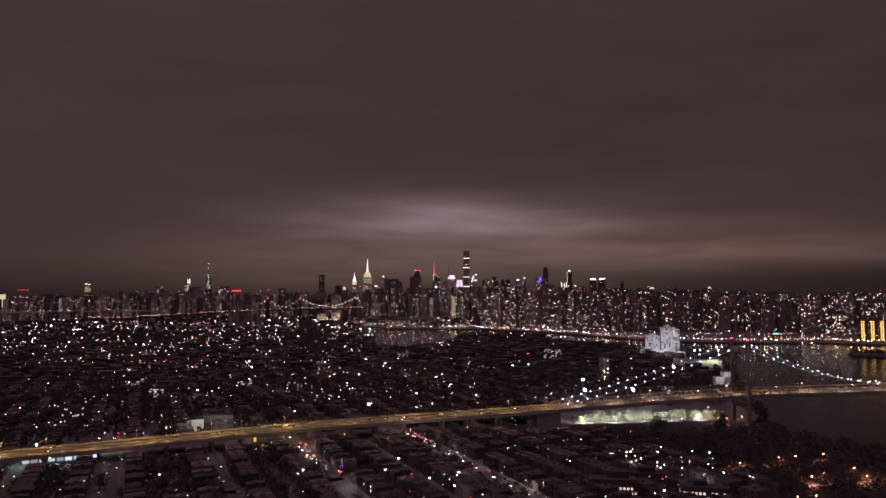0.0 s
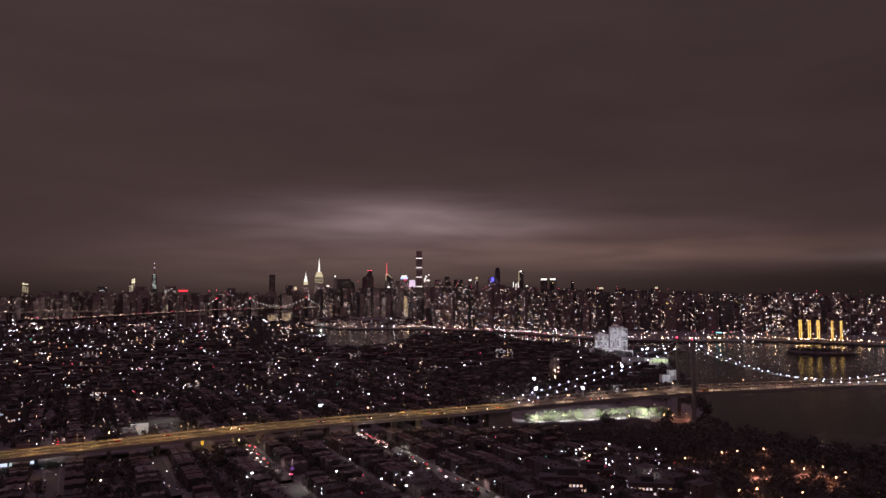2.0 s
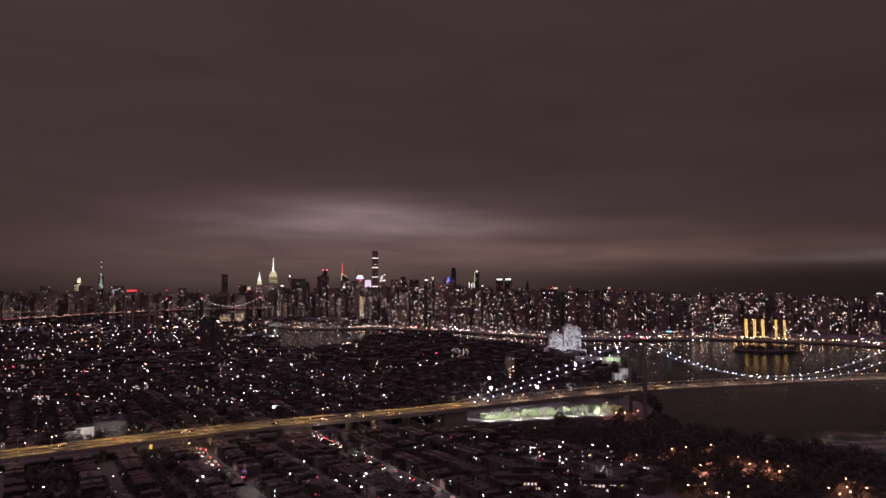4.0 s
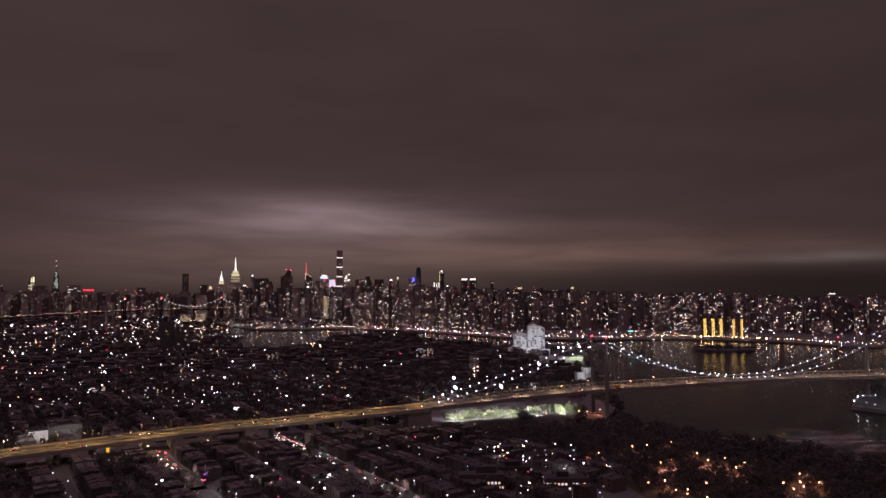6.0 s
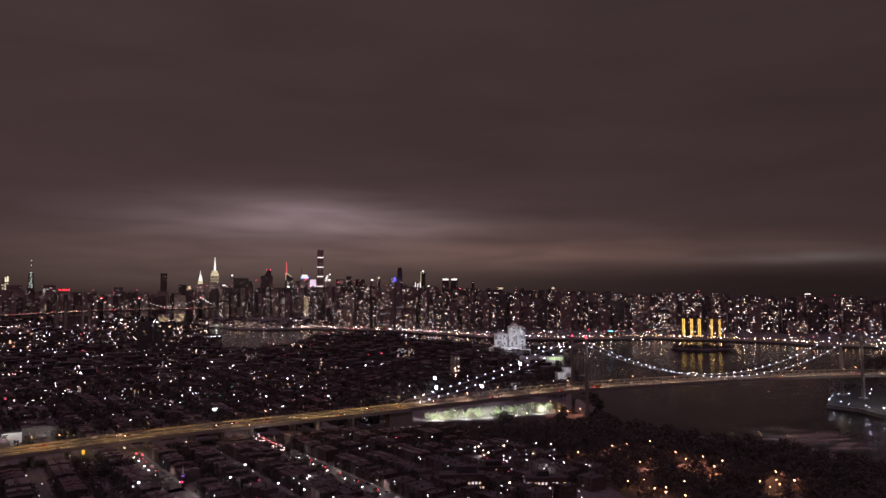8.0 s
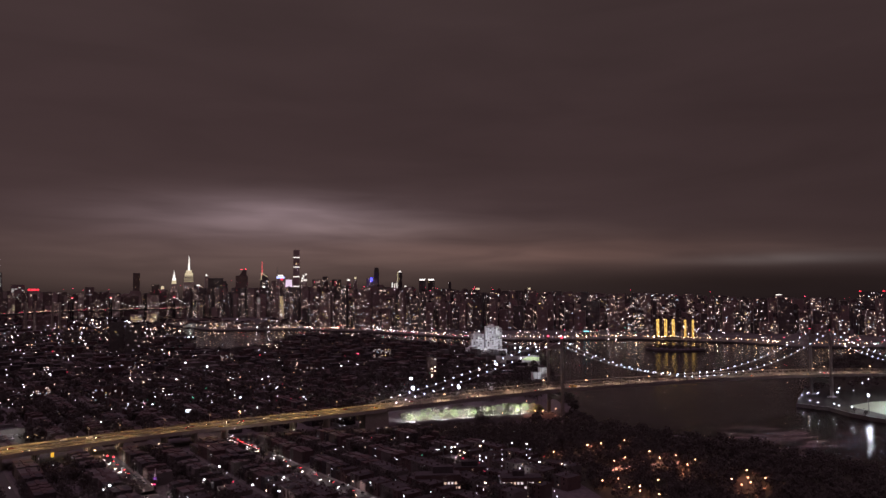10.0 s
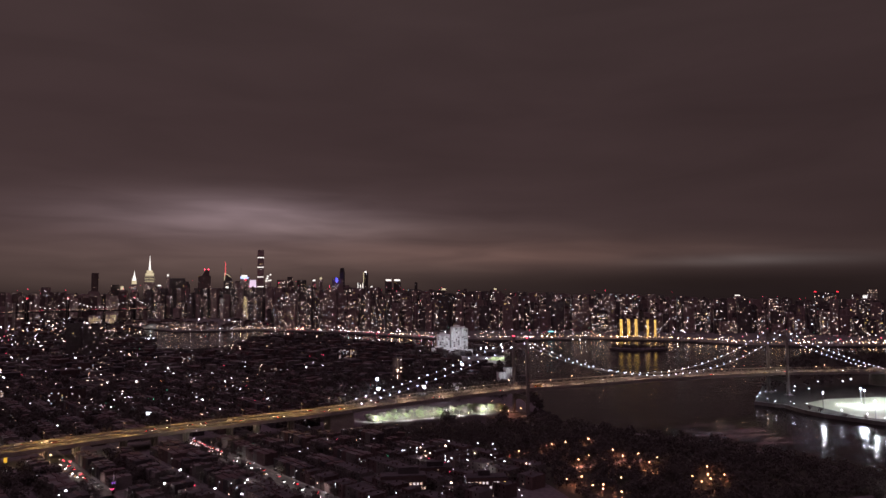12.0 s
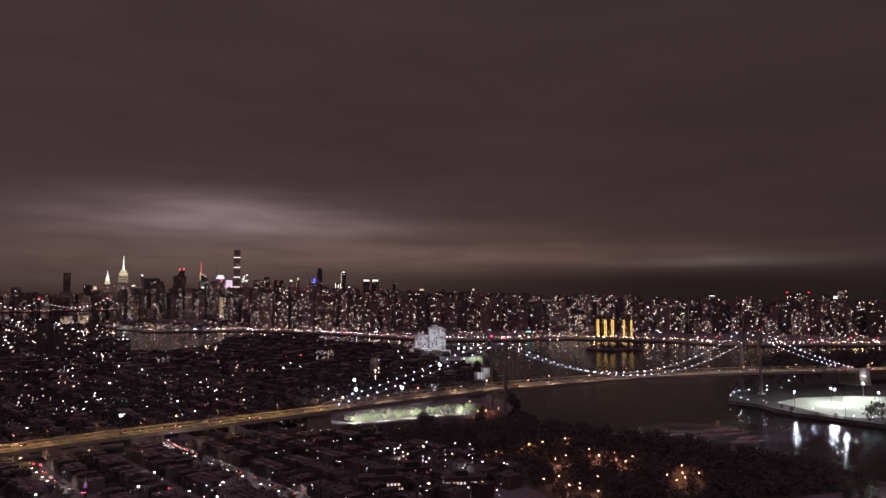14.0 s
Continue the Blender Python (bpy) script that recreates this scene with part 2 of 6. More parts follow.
WATER = bpy.data.materials.new("river_water")
WATER.use_nodes = True
nt = WATER.node_tree
bsdf = nt.nodes["Principled BSDF"]
bsdf.inputs["Specular IOR Level"].default_value = 0.33
bsdf.inputs["Roughness"].default_value, bsdf.inputs["IOR"].default_value = 0.12, 1.33
pos = nt.nodes.new("ShaderNodeNewGeometry").outputs["Position"]
swell, ripple = nt.nodes.new("ShaderNodeTexNoise"), nt.nodes.new("ShaderNodeTexNoise")
swell.inputs["Scale"].default_value, ripple.inputs["Scale"].default_value = 0.03, 0.35
ripple.inputs["Detail"].default_value = 4.0
for n in (swell, ripple):
    nt.links.new(pos, n.inputs["Vector"])
waves = nt.nodes.new("ShaderNodeMath")
waves.operation = "MULTIPLY_ADD"
waves.inputs[1].default_value = 0.8
nt.links.new(swell.outputs[0], waves.inputs[0])
nt.links.new(ripple.outputs[0], waves.inputs[2])
wb = nt.nodes.new("ShaderNodeBump")
wb.inputs["Strength"].default_value, wb.inputs["Distance"].default_value = 0.50, 0.36
nt.links.new(waves.outputs[0], wb.inputs["Height"])
nt.links.new(wb.outputs[0], bsdf.inputs["Normal"])
# foam of the tide rip off the park
apart = nt.nodes.new("ShaderNodeVectorMath")
apart.operation = "SUBTRACT"
apart.inputs[1].default_value = (505, 610, 0)
nt.links.new(pos, apart.inputs[0])
squash = nt.nodes.new("ShaderNodeVectorMath")
squash.operation = "MULTIPLY"
squash.inputs[1].default_value = (1 / 80, 1 / 70, 0)
nt.links.new(apart.outputs[0], squash.inputs[0])
far_off = nt.nodes.new("ShaderNodeVectorMath")
far_off.operation = "LENGTH"
nt.links.new(squash.outputs[0], far_off.inputs[0])
streak_map = nt.nodes.new("ShaderNodeMapping")
streak_map.inputs["Scale"].default_value = (0.016, 0.032, 0.02)
streak_map.inputs["Rotation"].default_value = (0, 0, 0.5)
nt.links.new(pos, streak_map.inputs["Vector"])
streak = nt.nodes.new("ShaderNodeTexNoise")
streak.inputs["Scale"].default_value, streak.inputs["Detail"].default_value, streak.inputs["Distortion"].default_value = 1.0, 6.0, 1.2
nt.links.new(streak_map.outputs[0], streak.inputs["Vector"])
calm = nt.nodes.new("ShaderNodeMath")
calm.operation = "MULTIPLY_ADD"
calm.inputs[1].default_value = -0.22
nt.links.new(far_off.outputs["Value"], calm.inputs[0])
nt.links.new(streak.outputs[0], calm.inputs[2])
foam = nt.nodes.new("ShaderNodeMapRange")
foam.inputs["From Min"].default_value, foam.inputs["From Max"].default_value = 0.33, 0.52
nt.links.new(calm.outputs[0], foam.inputs["Value"])
foam_mix = nt.nodes.new("ShaderNodeMix")
foam_mix.data_type = "RGBA"
foam_mix.inputs["A"].default_value, foam_mix.inputs["B"].default_value = (0.006, 0.005, 0.005, 1), (0.20, 0.155, 0.15, 1)
nt.links.new(foam.outputs[0], foam_mix.inputs["Factor"])
nt.links.new(foam_mix.outputs["Result"], bsdf.inputs["Base Color"])

# ------------------------------------------------------------------ mesh building


class Shape:
    """Collects vertices, faces and material slots for one mesh."""

    def __init__(self):
        self.v, self.f, self.k = [], [], []

    def add(self, verts, faces, slot=0):
        n = len(self.v)
        self.v.extend(tuple(p) for p in verts)
        self.f.extend(tuple(i + n for i in face) for face in faces)
        self.k.extend([slot] * len(faces))
        return self

    def box(self, x, y, z, sx, sy, sz, turn=0.0, slot=0, taper=1.0):
        """A box that stands on z, with its middle at x, y, turned about z (radians)."""
        c, s = math.cos(turn), math.sin(turn)
        pts = []
        for h, k in ((0, 1.0), (sz, taper)):
            for a, b in ((-1, -1), (1, -1), (1, 1), (-1, 1)):
                px, py = a * sx * k / 2, b * sy * k / 2
                pts.append((x + c * px - s * py, y + s * px + c * py, z + h))
        return self.add(pts, [(3, 2, 1, 0), (4, 5, 6, 7), (0, 1, 5, 4), (1, 2, 6, 5), (2, 3, 7, 6), (3, 0, 4, 7)], slot)

    def post(self, x, y, z, r, h, n=8, top=None, slot=0):
        top = r if top is None else top
        pts = [(x + q * math.cos(2 * math.pi * i / n), y + q * math.sin(2 * math.pi * i / n), z + d)
               for q, d in ((r, 0), (top, h)) for i in range(n)]
        faces = [(i, (i + 1) % n, n + (i + 1) % n, n + i) for i in range(n)]
        return self.add(pts, faces + [tuple(range(n - 1, -1, -1)), tuple(range(n, 2 * n))], slot)

    def beam(self, a, b, w, h=None, slot=0):
        """A square bar from a to b."""
        h = w if h is None else h
        a, b = Vector(a), Vector(b)
        d = (b - a).normalized()
        side = d.cross(Vector((0, 0, 1)))
        side = side.normalized() if side.length > 1e-4 else Vector((1, 0, 0))
        up = side.cross(d).normalized()
        pts = [p + side * (i * w / 2) + up * (j * h / 2) for p in (a, b) for i, j in ((-1, -1), (1, -1), (1, 1), (-1, 1))]
        return self.add(pts, [(0, 1, 2, 3), (7, 6, 5, 4), (0, 4, 5, 1), (1, 5, 6, 2), (2, 6, 7, 3), (3, 7, 4, 0)], slot)

    def quad(self, a, b, c, d, slot=0):
        return self.add((a, b, c, d), [(0, 1, 2, 3)], slot)

    def sheet(self, outline, z0, z1, slot=0):
        """A slab with that outline (anticlockwise), from z0 up to z1."""
        n = len(outline)
        pts = [(x, y, z) for z in (z0, z1) for x, y in outline]
        return self.add(pts, [tuple(range(n - 1, -1, -1)), tuple(range(n, 2 * n))] + [(i, (i + 1) % n, n + (i + 1) % n, n + i) for i in range(n)], slot)

    def ribbon(self, line, left, right, z0, z1, slot=0):
        """A strip along a line of (x, y, z), from left to right of it, z0 to z1 over its height."""
        pts, faces = [], []
        for i, p in enumerate(line):
            a, b = line[max(i - 1, 0)], line[min(i + 1, len(line) - 1)]
            dx, dy = b[0] - a[0], b[1] - a[1]
            k = math.hypot(dx, dy)
            nx, ny = -dy / k, dx / k
            for off, dz in ((left, z0), (left, z1), (right, z1), (right, z0)):
                pts.append((p[0] + nx * off, p[1] + ny * off, p[2] + dz))
        for i in range(len(line) - 1):
            for j in range(4):
                faces.append((4 * i + j, 4 * i + (j + 1) % 4, 4 * i + 4 + (j + 1) % 4, 4 * i + 4 + j))
        faces += [(0, 1, 2, 3), (4 * len(line) - 1, 4 * len(line) - 2, 4 * len(line) - 3, 4 * len(line) - 4)]
        return self.add(pts, faces, slot)

    def mesh(self, name, *mats):
        me = bpy.data.meshes.new(name)
        me.from_pydata(self.v, [], self.f)
        for m in mats:
            me.materials.append(m)
        if len(mats) > 1:
            me.polygons.foreach_set("material_index", self.k)
        me.update()
        return me


def part(name, shape, mats, parent=None, label="", at=None, kind=""):
    """One mesh object under a thing or a part; shape may be a mesh that is shared."""
    mats = mats if isinstance(mats, (list, tuple)) else [mats]
    ob = new(name, shape.mesh(name, *mats) if isinstance(shape, Shape) else shape)
    if at is not None:
        ob.matrix_basis = at
    ob.parent = parent
    return tagged(ob, label, kind=kind)


def thing(name, label, category, at=None, group="", kind=""):
    ob = new(name)
    if at is not None:
        ob.matrix_basis = at
    return tagged(ob, label, category, group, kind)


def lamp(name, place, power, colour, size=0.6, spread=None, aim=None):
    """The light of a lamp that stands there; with a spread (degrees) it shines down, or where it is aimed."""
    data = bpy.data.lights.new(name, "SPOT" if spread else "POINT")
    data.energy, data.color, data.shadow_soft_size = power, colour, size
    if spread:
        data.spot_size, data.spot_blend = radians(spread), 0.5 if spread < 170 else 0.12
    ob = new(name, data)
    ob.location = place
    if aim:
        ob.rotation_euler = (Vector(aim) - Vector(place)).to_track_quat("-Z", "Y").to_euler()
    return ob


def spot(bearing, distance):
    a = radians(bearing)
    return distance * math.sin(a), distance * math.cos(a)


def inside(x, y, outline):
    hit, n = False, len(outline)
    for i in range(n):
        (x0, y0), (x1, y1) = outline[i], outline[i - 1]
        if (y0 > y) != (y1 > y) and x < (x1 - x0) * (y - y0) / (y1 - y0) + x0:
            hit = not hit
    return hit


def seen(x, y, margin=2.0):
    """Whether a place lies in the fan that the camera sweeps."""
    return y > 0 and -33.5 - margin < math.degrees(math.atan2(x, y)) < 52.0 + margin


def crowd(name, label, category, shape, mats):
    """One object of kind stuff, for what is past counting."""
    return tagged(part(name, shape, mats), label, category, kind="stuff")


# ------------------------------------------------------------------ water and land
LAND = 4.0
water = part("water", Shape().quad((-9000, -9000, 0), (9000, -9000, 0), (9000, 9000, 0), (-9000, 9000, 0)), WATER)
tagged(water, "dark rippled tidal river reflecting lamps", "water", kind="structure")
NEAR_SHORE = [(-6000, -6000), (3000, -6000), (900, -800), (620, 0), (530, 250), (498, 390), (493, 440), (482, 480), (470, 512), (453, 566), (432, 595), (405, 630),
              (372, 672), (356, 715), (362, 752), (372, 800), (430, 1000), (499, 1195), (560, 1370), (600, 1480), (600, 1600),
              (500, 1660), (462, 1640), (395, 1865), (310, 1985), (315, 2180), (250, 2290), (130, 2330), (62, 2240), (40, 2080), (8, 1900), (-94, 1745), (-188, 1825),
              (-240, 2215), (-460, 3300), (-900, 4300), (-1500, 5600), (-6000, 5600)]
FAR_SHORE = [(-420, 5600), (-500, 4300), (-442, 3300), (-221, 2790), (119, 2749), (330, 2555), (485, 2295), (601, 2100), (701, 2005),
             (853, 1935), (1059, 1934), (1180, 1830), (1297, 1717), (1345, 1560), (1480, 1480), (1700, 1420), (2300, 1250), (5600, 800), (5600, 5600)]
ISLAND = [(665, 765), (674, 742), (682, 731), (674, 690), (676, 660), (692, 619), (709, 571), (740, 500), (900, 300), (2500, 200), (2300, 900),
          (1650, 1180), (1400, 1270), (1220, 1250), (1080, 1150), (900, 1000), (780, 880), (700, 800)]
ROCK = [(938, 1600), (945, 1550), (990, 1520), (1045, 1520), (1080, 1552), (1055, 1600), (985, 1622)]
for name, outline, mat, label in (
        ("ground", NEAR_SHORE, SOIL, "dark built-up city ground with yards and streets"),
        ("ground_far_shore", FAR_SHORE, CITY_SOIL, "dark built-up ground across the river"),
        ("ground_island", ISLAND, UNLIT_GRASS, "dark grassy island with a curved stone shore"),
        ("ground_rock", ROCK, SOIL, "small dark wooded rock in the river")):
    tagged(part(name, Shape().sheet(outline, -3, LAND), mat), label, "ground", kind="structure")

# ------------------------------------------------------------------ suspension bridge
BX, BY = 330.0, 769.0
UX, UY = 0.9947, 0.1032
SPAN, SIDE, HALF = 421.0, 212.0, 15.5
DECK = [(-235, 25.4), (-210, 26.5), (-137, 30.2), (-73, 33.6), (0, 36.3), (96, 37.2), (210, 38.0), (330, 37.2), (421, 35.2), (530, 31.0), (636, 26.2), (760, 24.0), (1400, 24.0)]


def deck_z(s):
    return float(np.interp(s, [a for a, _ in DECK], [b for _, b in DECK]))


def on_bridge(s, off, z):
    """s along the bridge from its first tower, off to its far side."""
    return (BX + UX * s - UY * off, BY + UY * s + UX * off, z)


def cable_z(s):
    top = 93.0
    if 0 <= s <= SPAN:
        low = 41.5
        return low + (top - low) * ((s - SPAN / 2) / (SPAN / 2)) ** 2
    q = (-s if s < 0 else s - SPAN) / SIDE
    end = deck_z(-SIDE if s < 0 else SPAN + SIDE) + 3.0
    return top + (end - top) * q - 9.0 * 4 * q * (1 - q) * 0.55


TURN_B = math.atan2(UY, UX)
bridge = thing("suspension_bridge", "grey steel suspension bridge with lamp-strung cables over the river", "bridge")
for s0 in (0.0, SPAN):
    tower = Shape()
    for off in (-16.5, 16.5):
        x, y, _ = on_bridge(s0, off, 0)
        tower.box(x, y, LAND - 6, 9.0, 7.5, 7.5, TURN_B)
        tower.box(x, y, LAND + 1.5, 3.6, 3.2, 33, TURN_B, taper=0.9)
        tower.box(x, y, LAND + 34.5, 3.2, 2.9, 56, TURN_B, taper=0.85)
        for k in (-1.3, 0.0, 1.3):  # upright ribs of the plated leg
            px, py, _ = on_bridge(s0 + k * 0.75, off - 1.4, 0)
            tower.box(px, py, LAND + 36, 0.4, 0.4, 50, TURN_B)
        tower.box(x, y, LAND + 90.5, 3.6, 3.4, 1.6, TURN_B)
    for z, h in ((26.0, 4.6), (86.0, 5.0)):
        tower.beam(on_bridge(s0, -15, z), on_bridge(s0, 15, z), 2.2, h)
    for i in range(8):  # arched brackets under the struts
        a, b = math.pi * i / 8, math.pi * (i + 1) / 8
        for z, r in ((20.0, 13.0), (80.0, 12.5)):
            tower.beam(on_bridge(s0, -r * math.cos(a), z + 3.6 * math.sin(a)), on_bridge(s0, -r * math.cos(b), z + 3.6 * math.sin(b)), 1.8, 2.0)
    leg = part("tower", tower, STEEL, bridge)
    for off in (-16.5, 16.5):
        x, y, _ = on_bridge(s0, off, 0)
        part("beacon", Shape().post(x, y, LAND + 92.1, 0.7 if s0 == 0 else 0.35, 1.3 if s0 == 0 else 0.6, 8), RED_BEACON, leg, "red aircraft warning lamp")
line_b = [on_bridge(s, 0, deck_z(s)) for s in range(-235, 761, 14)]
deck = part("deck", Shape().ribbon(line_b, -14.0, 14.0, -1.8, 0.0), ASPHALT, bridge, "lit asphalt bridge roadway")
for off in (-14.6, 14.6):
    part("girder", Shape().ribbon(line_b, off - 0.5, off + 0.5, -3.0, 0.9), STEEL, bridge)
    truss = Shape()
    marks = list(range(-205, 631, 11))
    for a, b in zip(marks, marks[1:]):
        za, zb = deck_z(a), deck_z(b)
        truss.beam(on_bridge(a, off, za - 2), on_bridge(a, off, za + 4.6), 0.8)
        truss.beam(on_bridge(a, off, za + 4.4), on_bridge(b, off, zb + 4.4), 0.7)
        truss.beam(on_bridge(a, off, za), on_bridge((a + b) / 2, off, (za + zb) / 2 + 4.4), 0.35)
        truss.beam(on_bridge((a + b) / 2, off, (za + zb) / 2 + 4.4), on_bridge(b, off, zb), 0.35)
    part("stiffening_truss", truss, STEEL, bridge)
marks = [-SIDE + i * 10.6 for i in range(21)] + [SPAN * i / 36 for i in range(37)] + [SPAN + i * 10.6 for i in range(21)]
bulb = Shape()
bulb.post(0, 0, -0.5, 0.28, 0.5, 8, 0.60).post(0, 0, 0.0, 0.60, 0.5, 8, 0.26)
bulb = bulb.mesh("necklace_lamp", COOL_LAMP)
for off in (-HALF, HALF):
    cable, hangers = Shape(), Shape()
    for a, b in zip(marks, marks[1:]):
        for s in (a, (a + b) / 2):
            if cable_z(s) - deck_z(s) > 5:
                hangers.beam(on_bridge(s, off, deck_z(s) + 4), on_bridge(s, off, cable_z(s)), 0.12)
    cable.ribbon([on_bridge(s, off, cable_z(s)) for s in sorted(set(marks))], -0.36, 0.36, -0.36, 0.36)
    strand = part("main_cable", cable, STEEL, bridge)
    part("hanger_ropes", hangers, DARK_STEEL, strand, kind="stuff")
    shift = 0.0 if off < 0 else 3.0
    for s in marks:
        s = s + shift
        if 6 < s < SPAN - 5 or -SIDE + 4 < s < -14 or SPAN + 10 < s < SPAN + SIDE - 3:
            part("necklace_lamp", bulb, COOL_LAMP, strand, at=Matrix.Translation(on_bridge(s, off, cable_z(s) + 1.1)))
for s0, wide in ((-222.0, 26.0), (SPAN + SIDE + 16, 34.0)):
    x, y, _ = on_bridge(s0, 0, 0)
    anchor = Shape().box(x, y, LAND - 1, wide, 31, deck_z(s0) - LAND - 1.5, TURN_B, taper=0.94)
    for off in (-15.2, 15.2) if s0 > 0 else ():
        ax, ay, _ = on_bridge(s0, off, 0)
        anchor.box(ax, ay, LAND - 0.5, wide * 0.8, 3.0, deck_z(s0) - LAND + 4.0, TURN_B)
    part("anchorage", anchor, CONCRETE, bridge, "pale concrete cable anchorage")
part("wall_lamp", Shape().box(*on_bridge(SPAN + SIDE + 12, -18.6, 18.0), 0.9, 0.5, 0.9, TURN_B), FLOOD_LAMP, bridge, "white lamp on the anchorage wall")
lamp("anchorage_light", on_bridge(SPAN + SIDE + 12, -21.5, 18.0), 2600, (0.95, 0.97, 1.0), 0.8)
# lanterns on the deck
lantern_pole = Shape().post(0, 0, 0, 0.16, 8.0, 6, 0.1).beam((0, 0, 7.9), (0, -2.0, 8.3), 0.14).mesh("pole", POLE)
lantern_head = Shape().box(0, -2.2, 8.1, 0.7, 1.3, 0.35).mesh("lamp_head", WARM_LAMP)
lantern_cap = Shape().box(0, -2.2, 8.46, 0.9, 1.5, 0.12).mesh("cap", POLE)


def lantern(name, label, group, at, head=None):
    """A lamp post with an arm, a glowing head and a cap over it."""
    ob = thing(name, label, "street lamp", at, group)
    part("pole", lantern_pole, POLE, ob)
    part("lamp_head", head or lantern_head, WARM_LAMP, ob)
    part("cap", lantern_cap, POLE, ob)
    return ob


for i, s in enumerate(range(-190, 760, 45)):
    for off in (-13.2,) if i % 2 else (13.2,):
        lantern("bridge_lamp", "grey lamp post with a warm lamp on the bridge deck", "lamps on the bridge deck",
                Matrix.Translation(on_bridge(s, off, deck_z(s))) @ pose(0, 0, 0, 0, 0, math.degrees(TURN_B) + (180 if off < 0 else 0)))
    lamp("bridge_lamp_light", on_bridge(s, 0, deck_z(s) + 8.5), 19000, (1.0, 0.66, 0.38), 1.0, 165)

# ------------------------------------------------------------------ viaduct
WX, WY = 0.911, 0.412   # along the viaduct's straight part, across the streets
VX, VY = 0.412, -0.911  # along the streets, towards the camera
VIADUCT = [(-930, 351, 12), (-700, 450, 12), (-520, 532, 12.5), (-380, 595, 14), (-316, 622, 15), (-247, 652, 16), (-171, 686, 17), (-85, 717, 18.6), (9, 736, 21),
           (69, 742.5, 23.7), (119, 747.5, 26.3)]


def smooth_line(points, step=12.0):
    out = []
    for i in range(len(points) - 1):
        p = [Vector(points[min(max(i + k, 0), len(points) - 1)]) for k in (-1, 0, 1, 2)]
        n = max(2, int((p[2] - p[1]).length / step))
        for k in range(n):
            t = k / n
            out.append(tuple(0.5 * (2 * p[1] + (p[2] - p[0]) * t + (2 * p[0] - 5 * p[1] + 4 * p[2] - p[3]) * t * t + (3 * p[1] - p[0] - 3 * p[2] + p[3]) * t ** 3)))
    return out + [tuple(points[-1])]


VLINE = smooth_line(VIADUCT)
viaduct = thing("viaduct", "long concrete road viaduct under yellow sodium lamps", "viaduct")
part("deck", Shape().ribbon(VLINE, -17.5, 16.0, -1.6, 0.0), ASPHALT, viaduct, "yellow-lit asphalt roadway")
for a, b, h in ((16.0, 16.6, 1.4), (-18.1, -17.5, 1.1), (-0.5, 0.5, 0.9)):
    part("parapet", Shape().ribbon(VLINE, a, b, -2.4 if h > 1 else 0.0, h), CONCRETE, viaduct)
dashes = Shape()
for off in (-10.3, -6.8, -3.4, 3.4, 6.8, 10.3):
    for i in range(4, len(VLINE) - 1):
        p, q = VLINE[i], VLINE[i + 1]
        dx, dy = q[0] - p[0], q[1] - p[1]
        k = math.hypot(dx, dy)
        nx, ny = -dy / k * off, dx / k * off
        dashes.ribbon([(p[0] + nx, p[1] + ny, p[2]), (p[0] + nx + dx * 0.35, p[1] + ny + dy * 0.35, p[2] + (q[2] - p[2]) * 0.35)], -0.12, 0.12, 0.0, 0.012)
part("lane_marks", dashes, WHITE_WALL, viaduct, "worn white lane marks", kind="stuff")
run, next_pier, next_lamp = 0.0, 20.0, 18.0
median_pole = Shape().post(0, 0, 0, 0.22, 11.0, 6, 0.14).beam((0, -2.6, 11.3), (0, 2.6, 11.3), 0.16)
median_pole = median_pole.beam((0, 0, 10.6), (0, 2.4, 11.3), 0.1).beam((0, 0, 10.6), (0, -2.4, 11.3), 0.1).mesh("pole", POLE)
median_cap = Shape().box(0, 2.9, 11.25, 0.8, 1.5, 0.3).box(0, -2.9, 11.25, 0.7, 1.5, 0.3).mesh("cap", POLE)
median_head = Shape().box(0, 2.9, 11.0, 0.6, 1.2, 0.24).box(0, -2.9, 11.0, 0.6, 1.2, 0.24).mesh("lamp_head", SHADED_LAMP)
bright_head = Shape().box(0, 2.9, 10.8, 0.7, 1.3, 0.45).box(0, -2.9, 10.8, 0.7, 1.3, 0.45).mesh("lamp_head", WARM_LAMP)
lamp_count = 0
for p, q in zip(VLINE, VLINE[1:]):
    run += math.hypot(q[0] - p[0], q[1] - p[1])
    ang = math.atan2(q[1] - p[1], q[0] - p[0])
    if run > next_pier:
        next_pier += 33.0
        pier = Shape()
        for off in (-12.5, 0.0, 12.5):
            pier.box(p[0] - math.sin(ang) * off, p[1] + math.cos(ang) * off, LAND - 1, 2.6, 3.2, p[2] - LAND - 2.0, ang)
        pier.box(p[0], p[1], p[2] - 3.6, 2.9, 34.0, 2.1, ang)
        part("pier", pier, CONCRETE, viaduct)
    if run > next_lamp:
        next_lamp += 34.5
        lamp_count += 1
        post = thing("viaduct_lamp", "grey twin-armed lamp post on the viaduct median", "street lamp", Matrix.Translation(p) @ Matrix.Rotation(ang, 4, "Z"), "lamps along the viaduct")
        part("pole", median_pole, POLE, post)
        part("lamp_head", bright_head if lamp_count % 7 == 1 else median_head, WARM_LAMP, post)
        part("cap", median_cap, POLE, post)
        if p[0] > -760:
            lamp("viaduct_lamp_light", (p[0], p[1], p[2] + 10.8), 15000, (1.0, 0.58, 0.16), 1.4, 168)

# ------------------------------------------------------------------ streets of the near shore
OX, OY = -85.0, 717.0


def grid(a, b):
    """A place of the street grid: a across the streets, b along them towards the camera."""
    return OX + WX * a + VX * b, OY + WY * a + VY * b


def park_edge(y):
    return 235.0 - max(0.0, y - 560) * 0.5


